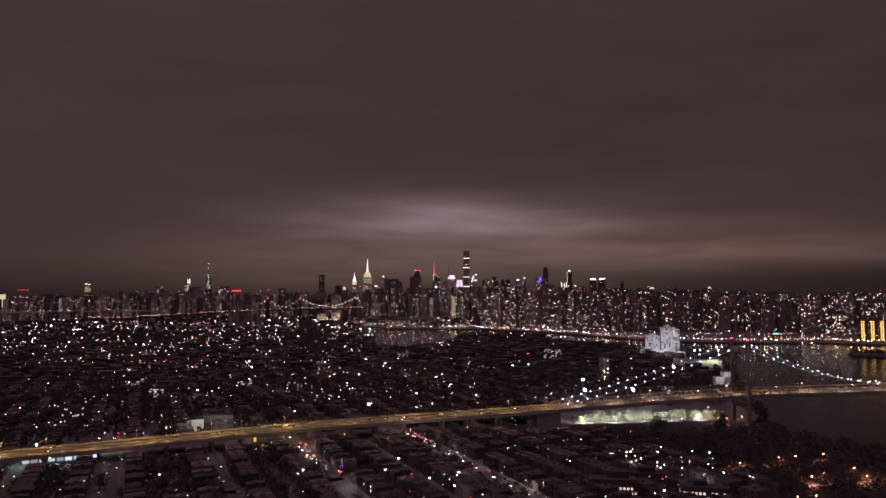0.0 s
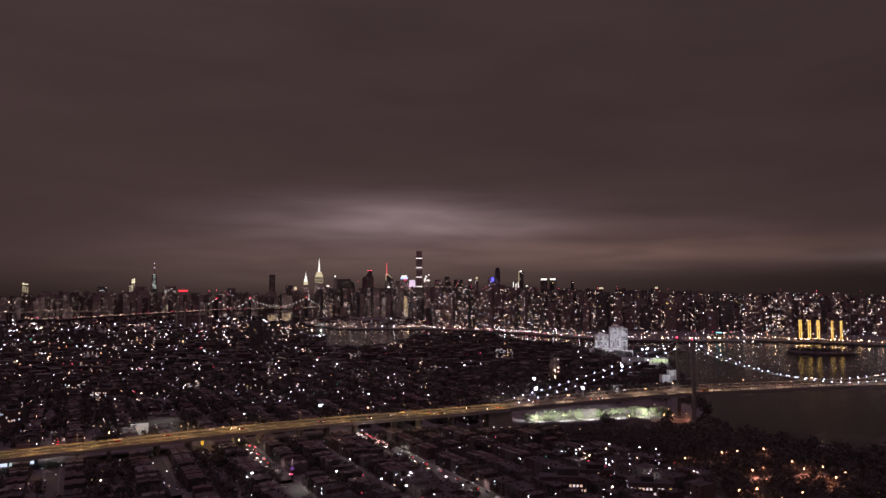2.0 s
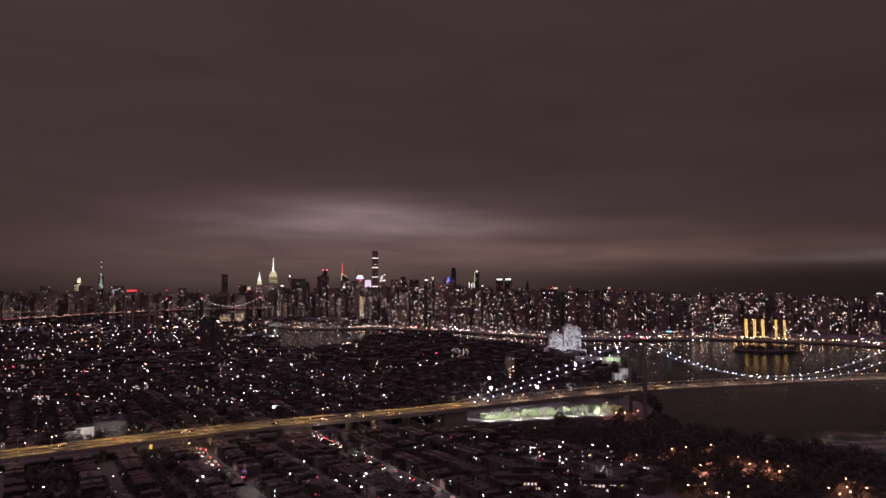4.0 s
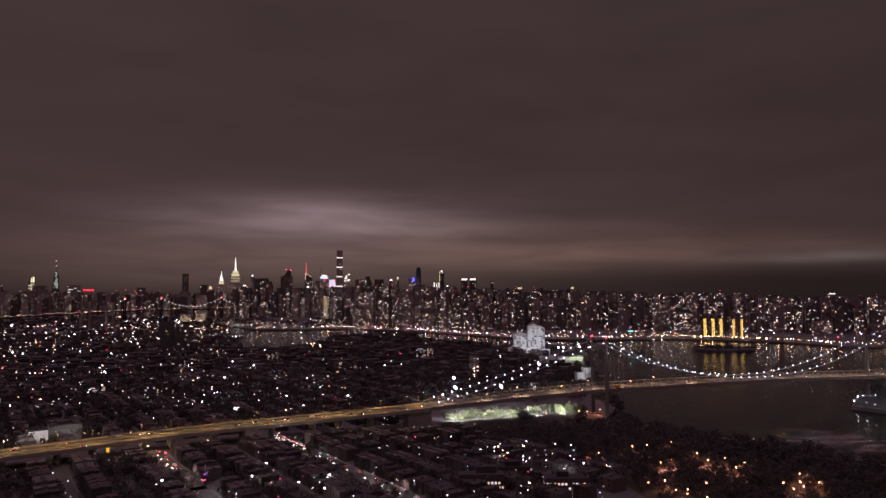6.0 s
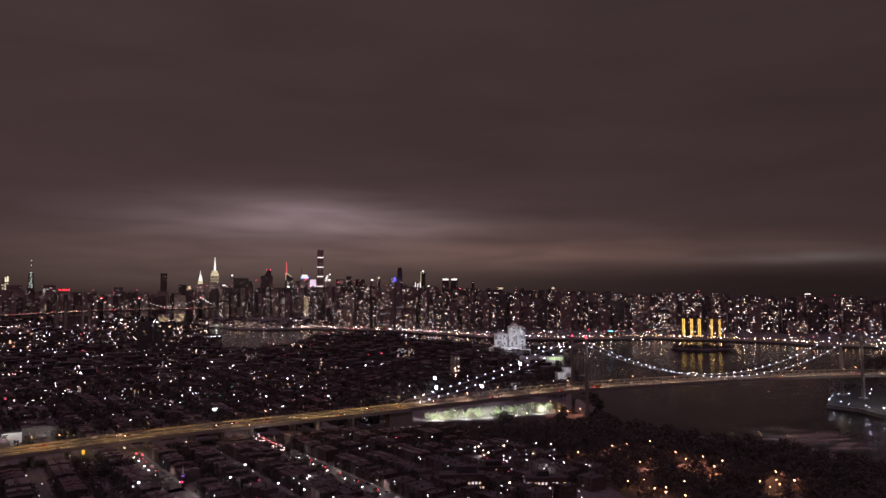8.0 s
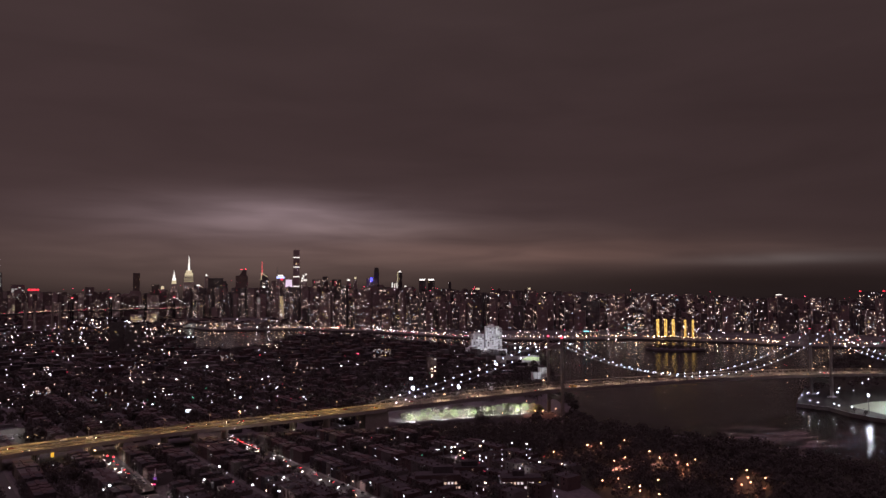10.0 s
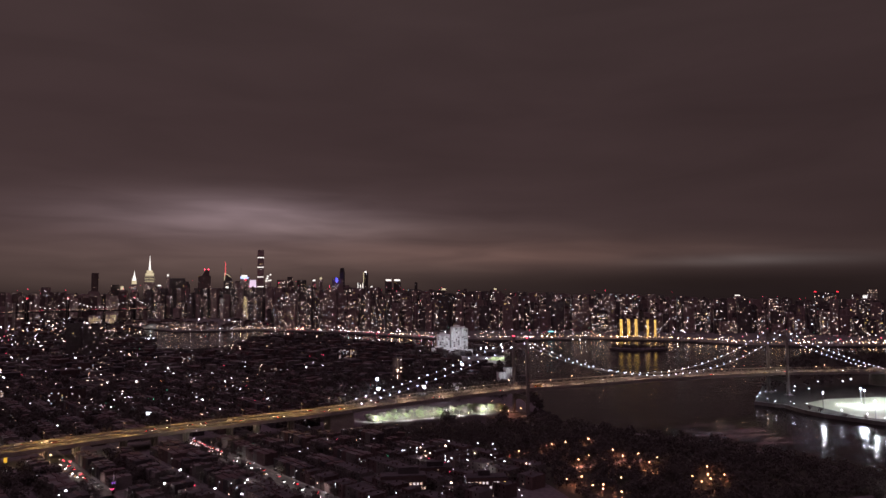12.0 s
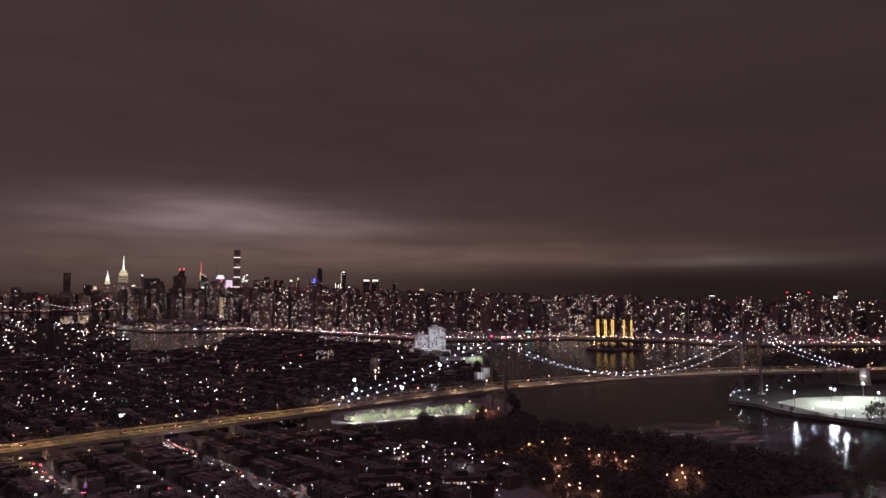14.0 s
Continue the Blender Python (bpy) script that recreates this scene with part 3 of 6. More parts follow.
def in_park(x, y):
    return x > park_edge(y) and y < 785


def on_plaza(x, y):
    """Open ground: the floodlit plaza and the ball field with its approach."""
    return 125 < x < 350 and 765 < y < 885 or 430 < x < 640 and 1240 < y < 1480


def near_viaduct(x, y, gap):
    return min((x - p[0]) ** 2 + (y - p[1]) ** 2 for p in VLINE) < gap * gap or (x > 100 and abs((x - BX) * -UY + (y - BY) * UX) < gap)


STREETS = [-480, -420, -362, -304, -231, -150, -69, -10, 48, 106, 164, 222, 280]
AVENUES = [-980, -760, -560, -380, -200, 150]
roads = Shape()
kerbs = Shape()


def lay(a, b, wide):
    n = max(2, int(math.hypot(b[0] - a[0], b[1] - a[1]) / 40))
    line = [(a[0] + (b[0] - a[0]) * i / n, a[1] + (b[1] - a[1]) * i / n, LAND) for i in range(n + 1)]
    for i in range(n):
        if not in_park(*line[i][:2]) and inside(*line[i][:2], NEAR_SHORE) and seen(*line[i][:2], 8):
            roads.ribbon(line[i:i + 2], -wide / 2, wide / 2, -0.3, 0.05)
            for side in (-1, 1):
                kerbs.ribbon(line[i:i + 2], side * (wide / 2 + 1.4) - 1.4, side * (wide / 2 + 1.4) + 1.4, -0.3, 0.2)


for a in STREETS:
    lay(grid(a, 330), grid(a, -1000), 12 if a in (-69, 48) else 9)
for b in AVENUES:
    lay(grid(-700, b), grid(400, b + 0.01), 10)
tagged(part("road", roads, STREET), "grey asphalt residential streets with parked cars", "road", kind="structure")
tagged(part("pavement", kerbs, PAVING), "pale concrete pavements with kerbs", "pavement", kind="structure")

# ------------------------------------------------------------------ trees
rng = np.random.default_rng(7)


def crown_leaves(lumps, each, size):
    """Leaf clumps of a crown about 1 high and 1 wide, with gaps and an uneven outline: an array of quads."""
    quads = []
    for i in range(lumps):
        a, h = rng.uniform(0, 2 * math.pi), rng.uniform(0.28, 0.9)
        r = rng.uniform(0.05, 0.34) * (1.1 - abs(h - 0.55))
        c, spread = np.array([r * math.cos(a), r * math.sin(a), h]), rng.uniform(0.08, 0.17)
        for k in range(each):
            p = c + rng.normal(0, spread, 3) * (1, 1, 0.7)
            u = rng.normal(0, 1, 3)
            u /= np.linalg.norm(u)
            w = np.cross(u, rng.normal(0, 1, 3))
            w /= np.linalg.norm(w)
            s, t = size * rng.uniform(0.6, 1.3), size * rng.uniform(0.4, 0.9)
            quads.append([p - u * s - w * t, p + u * s * 0.8 - w * t * 0.6, p + u * s + w * t, p - u * s * 0.7 + w * t * 0.8])
    return np.array(quads)


FINE_CROWNS = [crown_leaves(13, 26, 0.050) for _ in range(6)]
FAR_CROWNS = [crown_leaves(7, 8, 0.12) for _ in range(8)]
COARSE_CROWNS = [crown_leaves(9, 11, 0.085) for _ in range(8)]


def trunk_shape():
    s = Shape().post(0, 0, 0, 0.035, 0.4, 7, 0.022)
    for i in range(4):
        a = i * 1.7 + rng.uniform(0, 1)
        s.beam((0, 0, 0.3 + 0.03 * i), (0.2 * math.cos(a), 0.2 * math.sin(a), 0.62), 0.016)
    return s.beam((0, 0, 0.38), (0.02, 0.01, 0.8), 0.02)


TREE_KINDS = []
for quads in FINE_CROWNS:
    leaf = Shape()
    leaf.v, n = [tuple(p) for p in quads.reshape(-1, 3)], len(quads)
    leaf.f, leaf.k = [(4 * i, 4 * i + 1, 4 * i + 2, 4 * i + 3) for i in range(n)], [0] * n
    TREE_KINDS.append((trunk_shape().mesh("trunk", BARK), leaf.mesh("crown", LEAF)))


# the same crowns in the leaf colour that has floodlight painted in
FLOODLIT_CROWNS = []
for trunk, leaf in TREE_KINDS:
    FLOODLIT_CROWNS.append((trunk, leaf.copy()))
    FLOODLIT_CROWNS[-1][1].materials[0] = LIT_LEAF


def tree(x, y, z, high, label, group, kind=0, kinds=TREE_KINDS):
    trunk, leaf = kinds[kind % len(kinds)]
    ob = thing("tree", label, "tree", Matrix.LocRotScale((x, y, z), Euler((0, 0, rng.uniform(0, 6.28))), (high * rng.uniform(0.85, 1.15), high * rng.uniform(0.85, 1.15), high)), group)
    part("trunk", trunk, BARK, ob)
    part("crown", leaf, LEAF, ob)
    return ob


def woods(name, label, places, crowns=COARSE_CROWNS):
    """Past counting: many trees with trunks in one mesh. places: x, y, z, height."""
    parts, stems = [], Shape()
    for x, y, z, high in places:
        q = crowns[rng.integers(len(crowns))]
        a = rng.uniform(0, 6.28)
        c, s = math.cos(a), math.sin(a)
        wide = high * rng.uniform(0.9, 1.35)
        turned = np.stack([(q[..., 0] * c - q[..., 1] * s) * wide + x, (q[..., 0] * s + q[..., 1] * c) * wide + y, q[..., 2] * high + z], -1)
        parts.append(turned)
        stems.post(x, y, z, 0.03 * high, 0.5 * high, 4, 0.015 * high, slot=1)
    if not parts:
        return
    allq = np.concatenate(parts)
    n = len(allq)
    s = Shape()
    s.v = [tuple(p) for p in allq.reshape(-1, 3)]
    s.f = [(4 * i, 4 * i + 1, 4 * i + 2, 4 * i + 3) for i in range(n)]
    s.k = [0] * n
    s.add(stems.v, stems.f, 1)
    crowd(name, label, "trees", s, [LEAF, BARK])


park_trees, count = [], 0
PARK_LAMPS = [(282, 586), (298, 590), (278, 527), (292, 535), (325, 596), (324, 550), (320, 527), (338, 531), (329, 501), (345, 514), (236, 511), (241, 476),
              (255, 478), (251, 455), (254, 445), (260, 455), (263, 435), (282, 467), (242, 569), (336, 455), (365, 475), (350, 455), (344, 444), (333, 440),
              (362, 451), (312, 764), (303, 767), (322, 802), (314, 805), (318, 835), (332, 773), (261, 762)]


def hides(x, y):
    """Whether a tree there would stand in the open ground round a park lamp."""
    for a, b in PARK_LAMPS:
        k = math.hypot(a, b)
        ahead, aside = ((a - x) * a + (b - y) * b) / k, abs((a - x) * b - (b - y) * a) / k
        if -6 < ahead < 26 and aside < 5.0:
            return True
    return False


for i in range(5200):
    x, y = rng.uniform(120, 560), rng.uniform(395, 790)
    if not in_park(x, y) or not inside(x + 7, y + 7, NEAR_SHORE) or near_viaduct(x, y, 22):
        continue
    if 128 < x < 380 and 716 < y or hides(x, y):
        continue
    if abs((y - 528) - 0.12 * (x - 290)) < 7 and 265 < x < 360:
        continue
    if all((x - p[0]) ** 2 + (y - p[1]) ** 2 > 34 for p in park_trees[-900:]):
        park_trees.append((x, y, LAND, rng.uniform(7, 11.5)))
park_trees = park_trees[:1500]
woods("park_woods", "dense dark leafy trees of a riverside park", park_trees)
mid_trees = []
lawn = Shape().sheet([(232, 395), (494, 395), (480, 470), (468, 505), (450, 560), (430, 590), (402, 625), (368, 670), (352, 715), (330, 726), (140, 726), (150, 722), (232, 562)], LAND - 0.4, LAND + 0.03)
tagged(part("park_lawn", lawn, GRASS), "dark lawns under the park trees", "lawn", kind="structure")
while len(mid_trees) < 7800:
    b, d = rng.uniform(-34, 22), math.sqrt(rng.uniform(760 ** 2, 2700 ** 2))
    x, y = spot(b, d)
    if inside(x, y + 10, NEAR_SHORE) and not near_viaduct(x, y, 24) and not on_plaza(x, y) and (y < 1100 or rng.random() < 0.75):
        mid_trees.append((x, y, LAND, rng.uniform(9, 15)))
woods("street_woods", "dark leafy trees between houses", mid_trees, FAR_CROWNS)
edge_trees = []
for (x0, y0), (x1, y1) in zip(NEAR_SHORE[15:35], NEAR_SHORE[16:36]):
    n = int(math.hypot(x1 - x0, y1 - y0) / 7)
    for i in range(n):
        t = i / n
        x, y = x0 + (x1 - x0) * t, y0 + (y1 - y0) * t
        x, y = x * 0.988 - rng.uniform(0, 8), y * 0.988 - rng.uniform(0, 14)
        if inside(x, y, NEAR_SHORE):
            edge_trees.append((x, y, LAND, rng.uniform(8, 15)))
woods("shore_woods", "dark leafy trees along the river bank", edge_trees)
point_trees = [(rng.uniform(338, 364), rng.uniform(700, 764), LAND, rng.uniform(3.5, 6.5)) for _ in range(70)]
point_trees += [(rng.uniform(396, 424), rng.uniform(1004, 1014), LAND, rng.uniform(6, 14)) for _ in range(5)]
woods("point_woods", "low dark bushes and trees on the point below the bridge", [p for p in point_trees if inside(p[0] + 2, p[1], NEAR_SHORE)])
rock_trees = [(rng.uniform(938, 1080), rng.uniform(1522, 1620), LAND, rng.uniform(4, 9)) for _ in range(190)]
woods("rock_woods", "dark trees covering a rock in the river", [p for p in rock_trees if inside(p[0], p[1], ROCK)])
isle_trees = []
for i in range(1600):
    x, y = rng.uniform(760, 2000), rng.uniform(650, 1280)
    if inside(x, y, ISLAND) and (y > 0.62 * x + 300 or x > 1150) and not near_viaduct(x, y, 26):
        isle_trees.append((x, y, LAND, rng.uniform(8, 14)))
woods("island_woods", "dark leafy trees on the island", isle_trees)
# trees that stand out singly
for i, (x, y, high) in enumerate([(722, 600, 17), (735, 596, 20), (676, 668, 7), (684, 640, 5), (694, 622, 5.5), (682, 690, 6), (705, 588, 6), (745, 585, 14)]):
    tree(x, y, LAND, high, "dark leafy tree beside the floodlit field" if high > 10 else "small round dark tree by the shore path", "trees by the sports field", i)
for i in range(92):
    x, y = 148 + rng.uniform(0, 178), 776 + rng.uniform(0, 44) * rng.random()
    tree(x, y + (x - 148) * 0.12, LAND, rng.uniform(4.0, 9.5), "leafy tree lit pale green from below", "floodlit trees beside the viaduct", i, FLOODLIT_CROWNS if i % 4 else TREE_KINDS)
street_trees = []
for i in range(2600):
    a, b = STREETS[rng.integers(len(STREETS))] + rng.choice((-7.6, 7.6, -16, -22, -30, 30)), rng.uniform(30, 330)
    x, y = grid(a, b)
    if seen(x, y) and math.hypot(x, y) > 440 and not in_park(x, y) and not near_viaduct(x, y, 24) and len(street_trees) < 215 and all((x - p[0]) ** 2 + (y - p[1]) ** 2 > 70 for p in street_trees):
        street_trees.append((x, y))
        tree(x, y, LAND + 0.1, rng.uniform(7, 12), "dark leafy street tree", "street trees", i)

yard_trees = []
while len(yard_trees) < 850:
    a, b = rng.uniform(-520, 330), rng.uniform(28, 335)
    x, y = grid(a, b)
    if seen(x, y) and math.hypot(x, y) > 445 and not in_park(x, y) and not near_viaduct(x, y, 26) and min(abs(a - q) for q in STREETS) > 9 and min(abs(a - q) for q in (-231, -69, 48)) > 17:
        yard_trees.append((x, y, LAND, rng.uniform(7, 11.5)))
woods("yard_woods", "dark leafy trees in the yards behind the houses", yard_trees)

# ------------------------------------------------------------------ row houses
WINDOW_DARK = Shape().box(0, 0, 0, 1.0, 0.12, 1.5).mesh("window", DARK_GLASS)
WINDOW_LIT = Shape().box(0, 0, 0, 1.0, 0.12, 1.5).mesh("window", HOUSE_LIT)
WINDOW_COOL = Shape().box(0, 0, 0, 1.0, 0.12, 1.5).mesh("window", HOUSE_LIT_COOL)
DOOR = Shape().box(0, 0, 0, 1.0, 0.14, 2.1).mesh("door", DARK_STEEL)
HOUSES = []
for kind in range(12):
    wide, deep, high = rng.choice((6.6, 7.2, 8.0)), rng.uniform(12, 15), rng.choice((6.8, 9.6, 9.9))
    house = thing("row_house", "attached brick row house with a flat dark roof" if kind % 3 else "attached pale stucco row house with a flat roof", "house", group="row houses")
    wall = BRICK if kind % 3 else STUCCO
    part("wall", Shape().box(0, 0, 0, wide, deep, high), wall, house)
    part("roof", Shape().box(0, 0.2, high, wide - 0.5, deep - 0.9, 0.12), ROOFING, house)
    part("cornice", Shape().box(0, -deep / 2 + 0.1, high, wide, 0.5, 0.7), wall, house)
    part("chimney", Shape().box(wide / 2 - 0.6, 2.0, high, 0.8, 1.0, 1.6).box(wide / 2 - 0.6, 2.0, high + 1.6, 1.0, 1.2, 0.15), BRICK, house)
    if kind % 4 == 1:
        part("skylight", Shape().box(-0.6, -1.0, high + 0.12, 1.1, 1.5, 0.45, taper=0.8), DARK_GLASS, house)
    part("door", DOOR, DARK_STEEL, house, at=pose(-wide / 2 + 1.2, -deep / 2, 0.6))
    for floor in range(int(high // 3)):
        for col in range(3):
            for face in (-1, 1):
                if face < 0 and (floor == 0 and col == 0 or col == 1) or face > 0 and (col != 1 or floor == 0):
                    continue
                x = (col - 1) * wide * 0.3
                roll = rng.random()
                me = WINDOW_LIT if roll < 0.035 else WINDOW_COOL if roll < 0.055 else WINDOW_DARK
                part("window", me, DARK_GLASS, house, at=pose(x, face * deep / 2, 1.2 + floor * 3.1))
    HOUSES.append((house, wide, deep))
house_count, far_houses = 0, Shape()
ANG_V = math.degrees(math.atan2(VY, VX))


def blocked(b):
    return any(abs(b - q) < 9 for q in AVENUES)


near_lots = []
for a in STREETS:
    for side in (-1, 1):
        b = -1000.0
        while b < 335:
            kind = int(rng.integers(12))
            house, wide, deep = HOUSES[kind]
            b += wide + (0.05 if rng.random() < 0.8 else 2.5)
            open_side = side < 0 and a in (-231, -69, 48)  # forecourts along the wide streets
            x, y = grid(a + side * (((24.0 if a == 48 else 16.0) if open_side else 9.5) + deep / 2), b)
            if blocked(b) or not seen(x, y, 3) or in_park(x, y) or on_plaza(x, y) or near_viaduct(x, y, 30) or math.hypot(x, y) < 425 or not inside(x, y, NEAR_SHORE):
                continue
            near_lots.append((b, a, side, kind, x, y))
near_lots.sort(key=lambda q: -q[0])
used = set()
for b, a, side, kind, x, y in near_lots:
    house, wide, deep = HOUSES[kind]
    turn = ANG_V + (180 if side > 0 else 0)
    if house_count < 212:
        at = pose(x, y, LAND, 0, 0, turn)
        if kind in used:
            copy_thing(house, at)
        else:
            house.matrix_basis = at
            used.add(kind)
        house_count += 1
        continue
    high = rng.choice((6.8, 9.6, 10.2))
    far_houses.box(x, y, LAND, wide, deep, high, radians(turn), slot=int(rng.integers(3)))
    far_houses.box(x, y, LAND + high, wide * 0.9, deep * 0.2, 0.6, radians(turn), slot=0)
for k, (house, wide, deep) in enumerate(HOUSES):
    if k not in used:
        house.matrix_basis = pose(*grid(-60, 20 + 9 * k), LAND)
# houses further off, out to the river and the flat districts
for i in range(5200):
    b, d = rng.uniform(-34, 24), math.sqrt(rng.uniform(1150 ** 2, 4300 ** 2)) if rng.random() < 0.6 else rng.uniform(1100, 2200)
    x, y = spot(b, d)
    if not inside(x, y + 12, NEAR_SHORE) or on_plaza(x, y):
        continue
    high = rng.choice((6.5, 9.5, 9.5, 13, 18)) if d > 1300 else 9.0
    far_houses.box(x, y, LAND, rng.uniform(8, 22), rng.uniform(12, 30), high, radians(ANG_V + 90 * rng.integers(2)), slot=int(rng.integers(3)))
far_stock = crowd("distant_houses", "dark low brick and stucco houses in rows", "houses", far_houses, [BRICK, STUCCO, ROOFING])

# ------------------------------------------------------------------ street lamps and scattered lights
head_white = Shape().box(0, -2.2, 8.2, 0.5, 0.9, 0.25).mesh("lamp_head", STREET_LAMP)
street_lamp_spots = []
for a in STREETS:
    for k, b in enumerate(range(40, 330, 52)):
        x, y = grid(a + (6.5 if k % 2 else -6.5), b + rng.uniform(-8, 8))
        if seen(x, y) and not in_park(x, y) and not near_viaduct(x, y, 22) and math.hypot(x, y) > 440:
            street_lamp_spots.append((x, y, ANG_V + (90 if k % 2 else -90), rng.random() < 0.62))
for x, y, turn, lit in street_lamp_spots:
    lantern("street_lamp", "grey street lamp with a white lamp head", "street lamps", pose(x, y, LAND + 0.1, 0, 0, turn), head_white if lit else lantern_cap)
for a in (-69, 48):
    for b in range(38, 300, 34):
        x, y = grid(a + (5 if b % 4 else -5), b)
        if math.hypot(x, y) > 440:
            lamp("street_lamp_light", (x, y, LAND + 8.0), 3000, (1.0, 0.90, 0.80), 0.5, 150)
for a, b in ((-231, -30), (-231, -75), (-231, -120)):
    lamp("street_lamp_light", (*grid(a, b), LAND + 8.0), 2700, (1.0, 0.90, 0.78), 0.5, 150)


def sparks(name, label, places, mats):
    """Far lamps past counting: small lamp heads in one mesh. places: x, y, z, size, slot."""
    s = Shape()
    for x, y, z, size, slot in places:
        s.post(x, y, z, size, size * 0.9, 6, size * 0.7, slot)
    crowd(name, label, "lamps", s, mats)


BOLD_MATS = [glow("bold_" + n, c, k) for n, c, k in (("white_lamp", (0.95, 0.93, 1.0), 6.0), ("warm_lamp", (1.0, 0.74, 0.40), 4.0), ("orange_lamp", (1.0, 0.30, 0.12), 4.0),
                                                    ("red_lamp", (1.0, 0.05, 0.08), 4.0), ("teal_lamp", (0.35, 0.95, 0.9), 3.0))]
SPARK_MATS = [FAR_WHITE, FAR_WARM, FAR_ORANGE, FAR_RED, FAR_GREEN]


def spark_slot():
    return int(rng.choice(5, p=(0.50, 0.35, 0.10, 0.04, 0.01)))


lights = []


def shine(x, y, size, slot):
    if x > 60 and 790 < y < 1700 and rng.random() < 0.72:
        return
    if inside(x, y + 10, NEAR_SHORE) and not in_park(x, y) and not near_viaduct(x, y, 22) and not on_plaza(x, y):
        lights.append((x, y, LAND + rng.uniform(12, 18.5), math.hypot(x, y) * 0.00073 * size, slot))


# lone lamps, and short runs of lamps along the street grid
for i in range(950):
    b, d = rng.uniform(-34, 23), rng.uniform(620, 2300) if rng.random() < 0.75 else rng.uniform(2200, 4600)
    if not (-5 < b < 15 and d > 1150 and rng.random() < 0.6):
        shine(*spot(b, d), 0.3 + 0.9 * rng.random() ** 2, spark_slot())
for i in range(300):
    b, d = rng.uniform(-34, 20), rng.uniform(700, 2500) if rng.random() < 0.7 else rng.uniform(2300, 4300)
    if -5 < b < 15 and d > 1150 and rng.random() < 0.55:
        continue
    x, y = spot(b, d)
    dx, dy = (WX, WY) if rng.random() < 0.7 else (VX, VY)
    step, slot, size = rng.uniform(7, 22) * d / 1300, spark_slot(), rng.uniform(0.5, 1.1)
    for k in range(int(rng.integers(3, 8))):
        shine(x + dx * step * k + rng.normal(0, 3), y + dy * step * k + rng.normal(0, 3), size * rng.uniform(0.5, 1.1), slot if rng.random() < 0.8 else spark_slot())
for i in range(900):
    b, d = rng.uniform(-34, 20), rng.uniform(800, 3600)
    shine(*spot(b, d), rng.uniform(0.25, 0.6), spark_slot())
# avenues seen end on: strings of shop and street lights
for b0, d0, b1, d1, n in ((-24, 1900, -8, 2250, 40), (-33, 2900, -12, 3600, 60), (-33, 1650, -22, 1500, 26), (-30, 1250, -18, 1400, 24), (-17, 1100, -12, 1000, 14),
                          (-16, 2500, -6, 2700, 40), (-5, 1300, 4, 1350, 10), (-13, 3300, -9, 3450, 24)):
    for i in range(n):
        t = rng.random()
        x, y = spot(b0 + (b1 - b0) * t + rng.normal(0, 0.15), d0 + (d1 - d0) * t + rng.normal(0, 25))
        if inside(x, y, NEAR_SHORE):
            lights.append((x, y, LAND + rng.uniform(9, 17), math.hypot(x, y) * 0.00058 * rng.uniform(0.6, 1.2), spark_slot()))
for i in range(420):
    b, d = rng.uniform(-33, 24), rng.uniform(475, 800)
    x, y = spot(b, d)
    if not in_park(x, y) and not near_viaduct(x, y, 22):
        lights.append((x, y, LAND + rng.uniform(3, 10.5), rng.uniform(0.24, 0.56), spark_slot()))
# rear windows and porch lamps of the block beside the park
for i in range(60):
    x, y = rng.uniform(150, 236), rng.uniform(480, 610)
    if not in_park(x, y):
        lights.append((x, y, LAND + rng.uniform(8, 12), rng.uniform(0.3, 0.75), int(rng.choice(5, p=(0.5, 0.38, 0.06, 0.04, 0.02)))))
# bright yards, quays and sidings: bearing and distance range, count, warm share
for b0, b1, d0, d1, n, amber in ((-15.5, -10.5, 2750, 3000, 70, 0.6), (-22, -15, 2300, 2900, 40, 0.3), (-9.5, -7.2, 2150, 2300, 30, 0.05), (-31, -27, 2850, 3100, 24, 0.1),
                                (-33, -24, 3200, 3700, 60, 0.5), (-12, -7, 2400, 3400, 60, 0.5), (-33, -18, 1500, 2300, 50, 0.15)):
    for i in range(int(n * 0.6)):
        x, y = spot(rng.uniform(b0, b1), rng.uniform(d0, d1))
        if inside(x, y, NEAR_SHORE):
            lights.append((x, y, LAND + rng.uniform(9, 18), math.hypot(x, y) * 0.00056 * rng.uniform(0.5, 1.2), int(rng.choice((1, 2))) if rng.random() < amber + 0.15 else 0))
for x, y in ((-46, 540), (11, 531), (7, 496), (-38, 577), (-110, 541), (150, 560), (190, 520)):
    lamp("yard_lamp_light", (x, y - 2, LAND + 11), 1400, (1.0, 0.93, 0.88), 0.5)
# lamps that stand out by their brightness
for x, y in ((-929, 2531), (-423, 2058), (-667, 1581), (-653, 1716), (-519, 1515), (-260, 1297), (70, 1281), (127, 1280), (119, 2163), (-113, 1337), (-160, 1421), (-98, 1602), (-143, 1158), (-37, 939), (43, 921), (69, 1280), (-46, 540), (11, 531), (7, 496), (-38, 577), (-110, 541), (-11, 516)):
    lights.append((x, y, LAND + 10, 0.35 + 0.00085 * math.hypot(x, y), 5))
for x, y, slot in ((-863, 1873, 2), (-731, 1674, 4), (-662, 1555, 1), (-538, 1451, 1), (-478, 1742, 1), (-21, 1530, 3), (-306, 1756, 1), (79, 1820, 1), (132, 1715, 1), (-187, 1133, 1), (-108, 1153, 2), (-147, 662, 1), (-132, 637, 3), (-126, 631, 3)):
    lights.append((x, y, LAND + 10, 0.35 + 0.0007 * math.hypot(x, y), slot + 5))
sparks("distant_street_lamps", "scattered white and amber lamps of a dark district", lights, SPARK_MATS + BOLD_MATS)
bright = Shape()
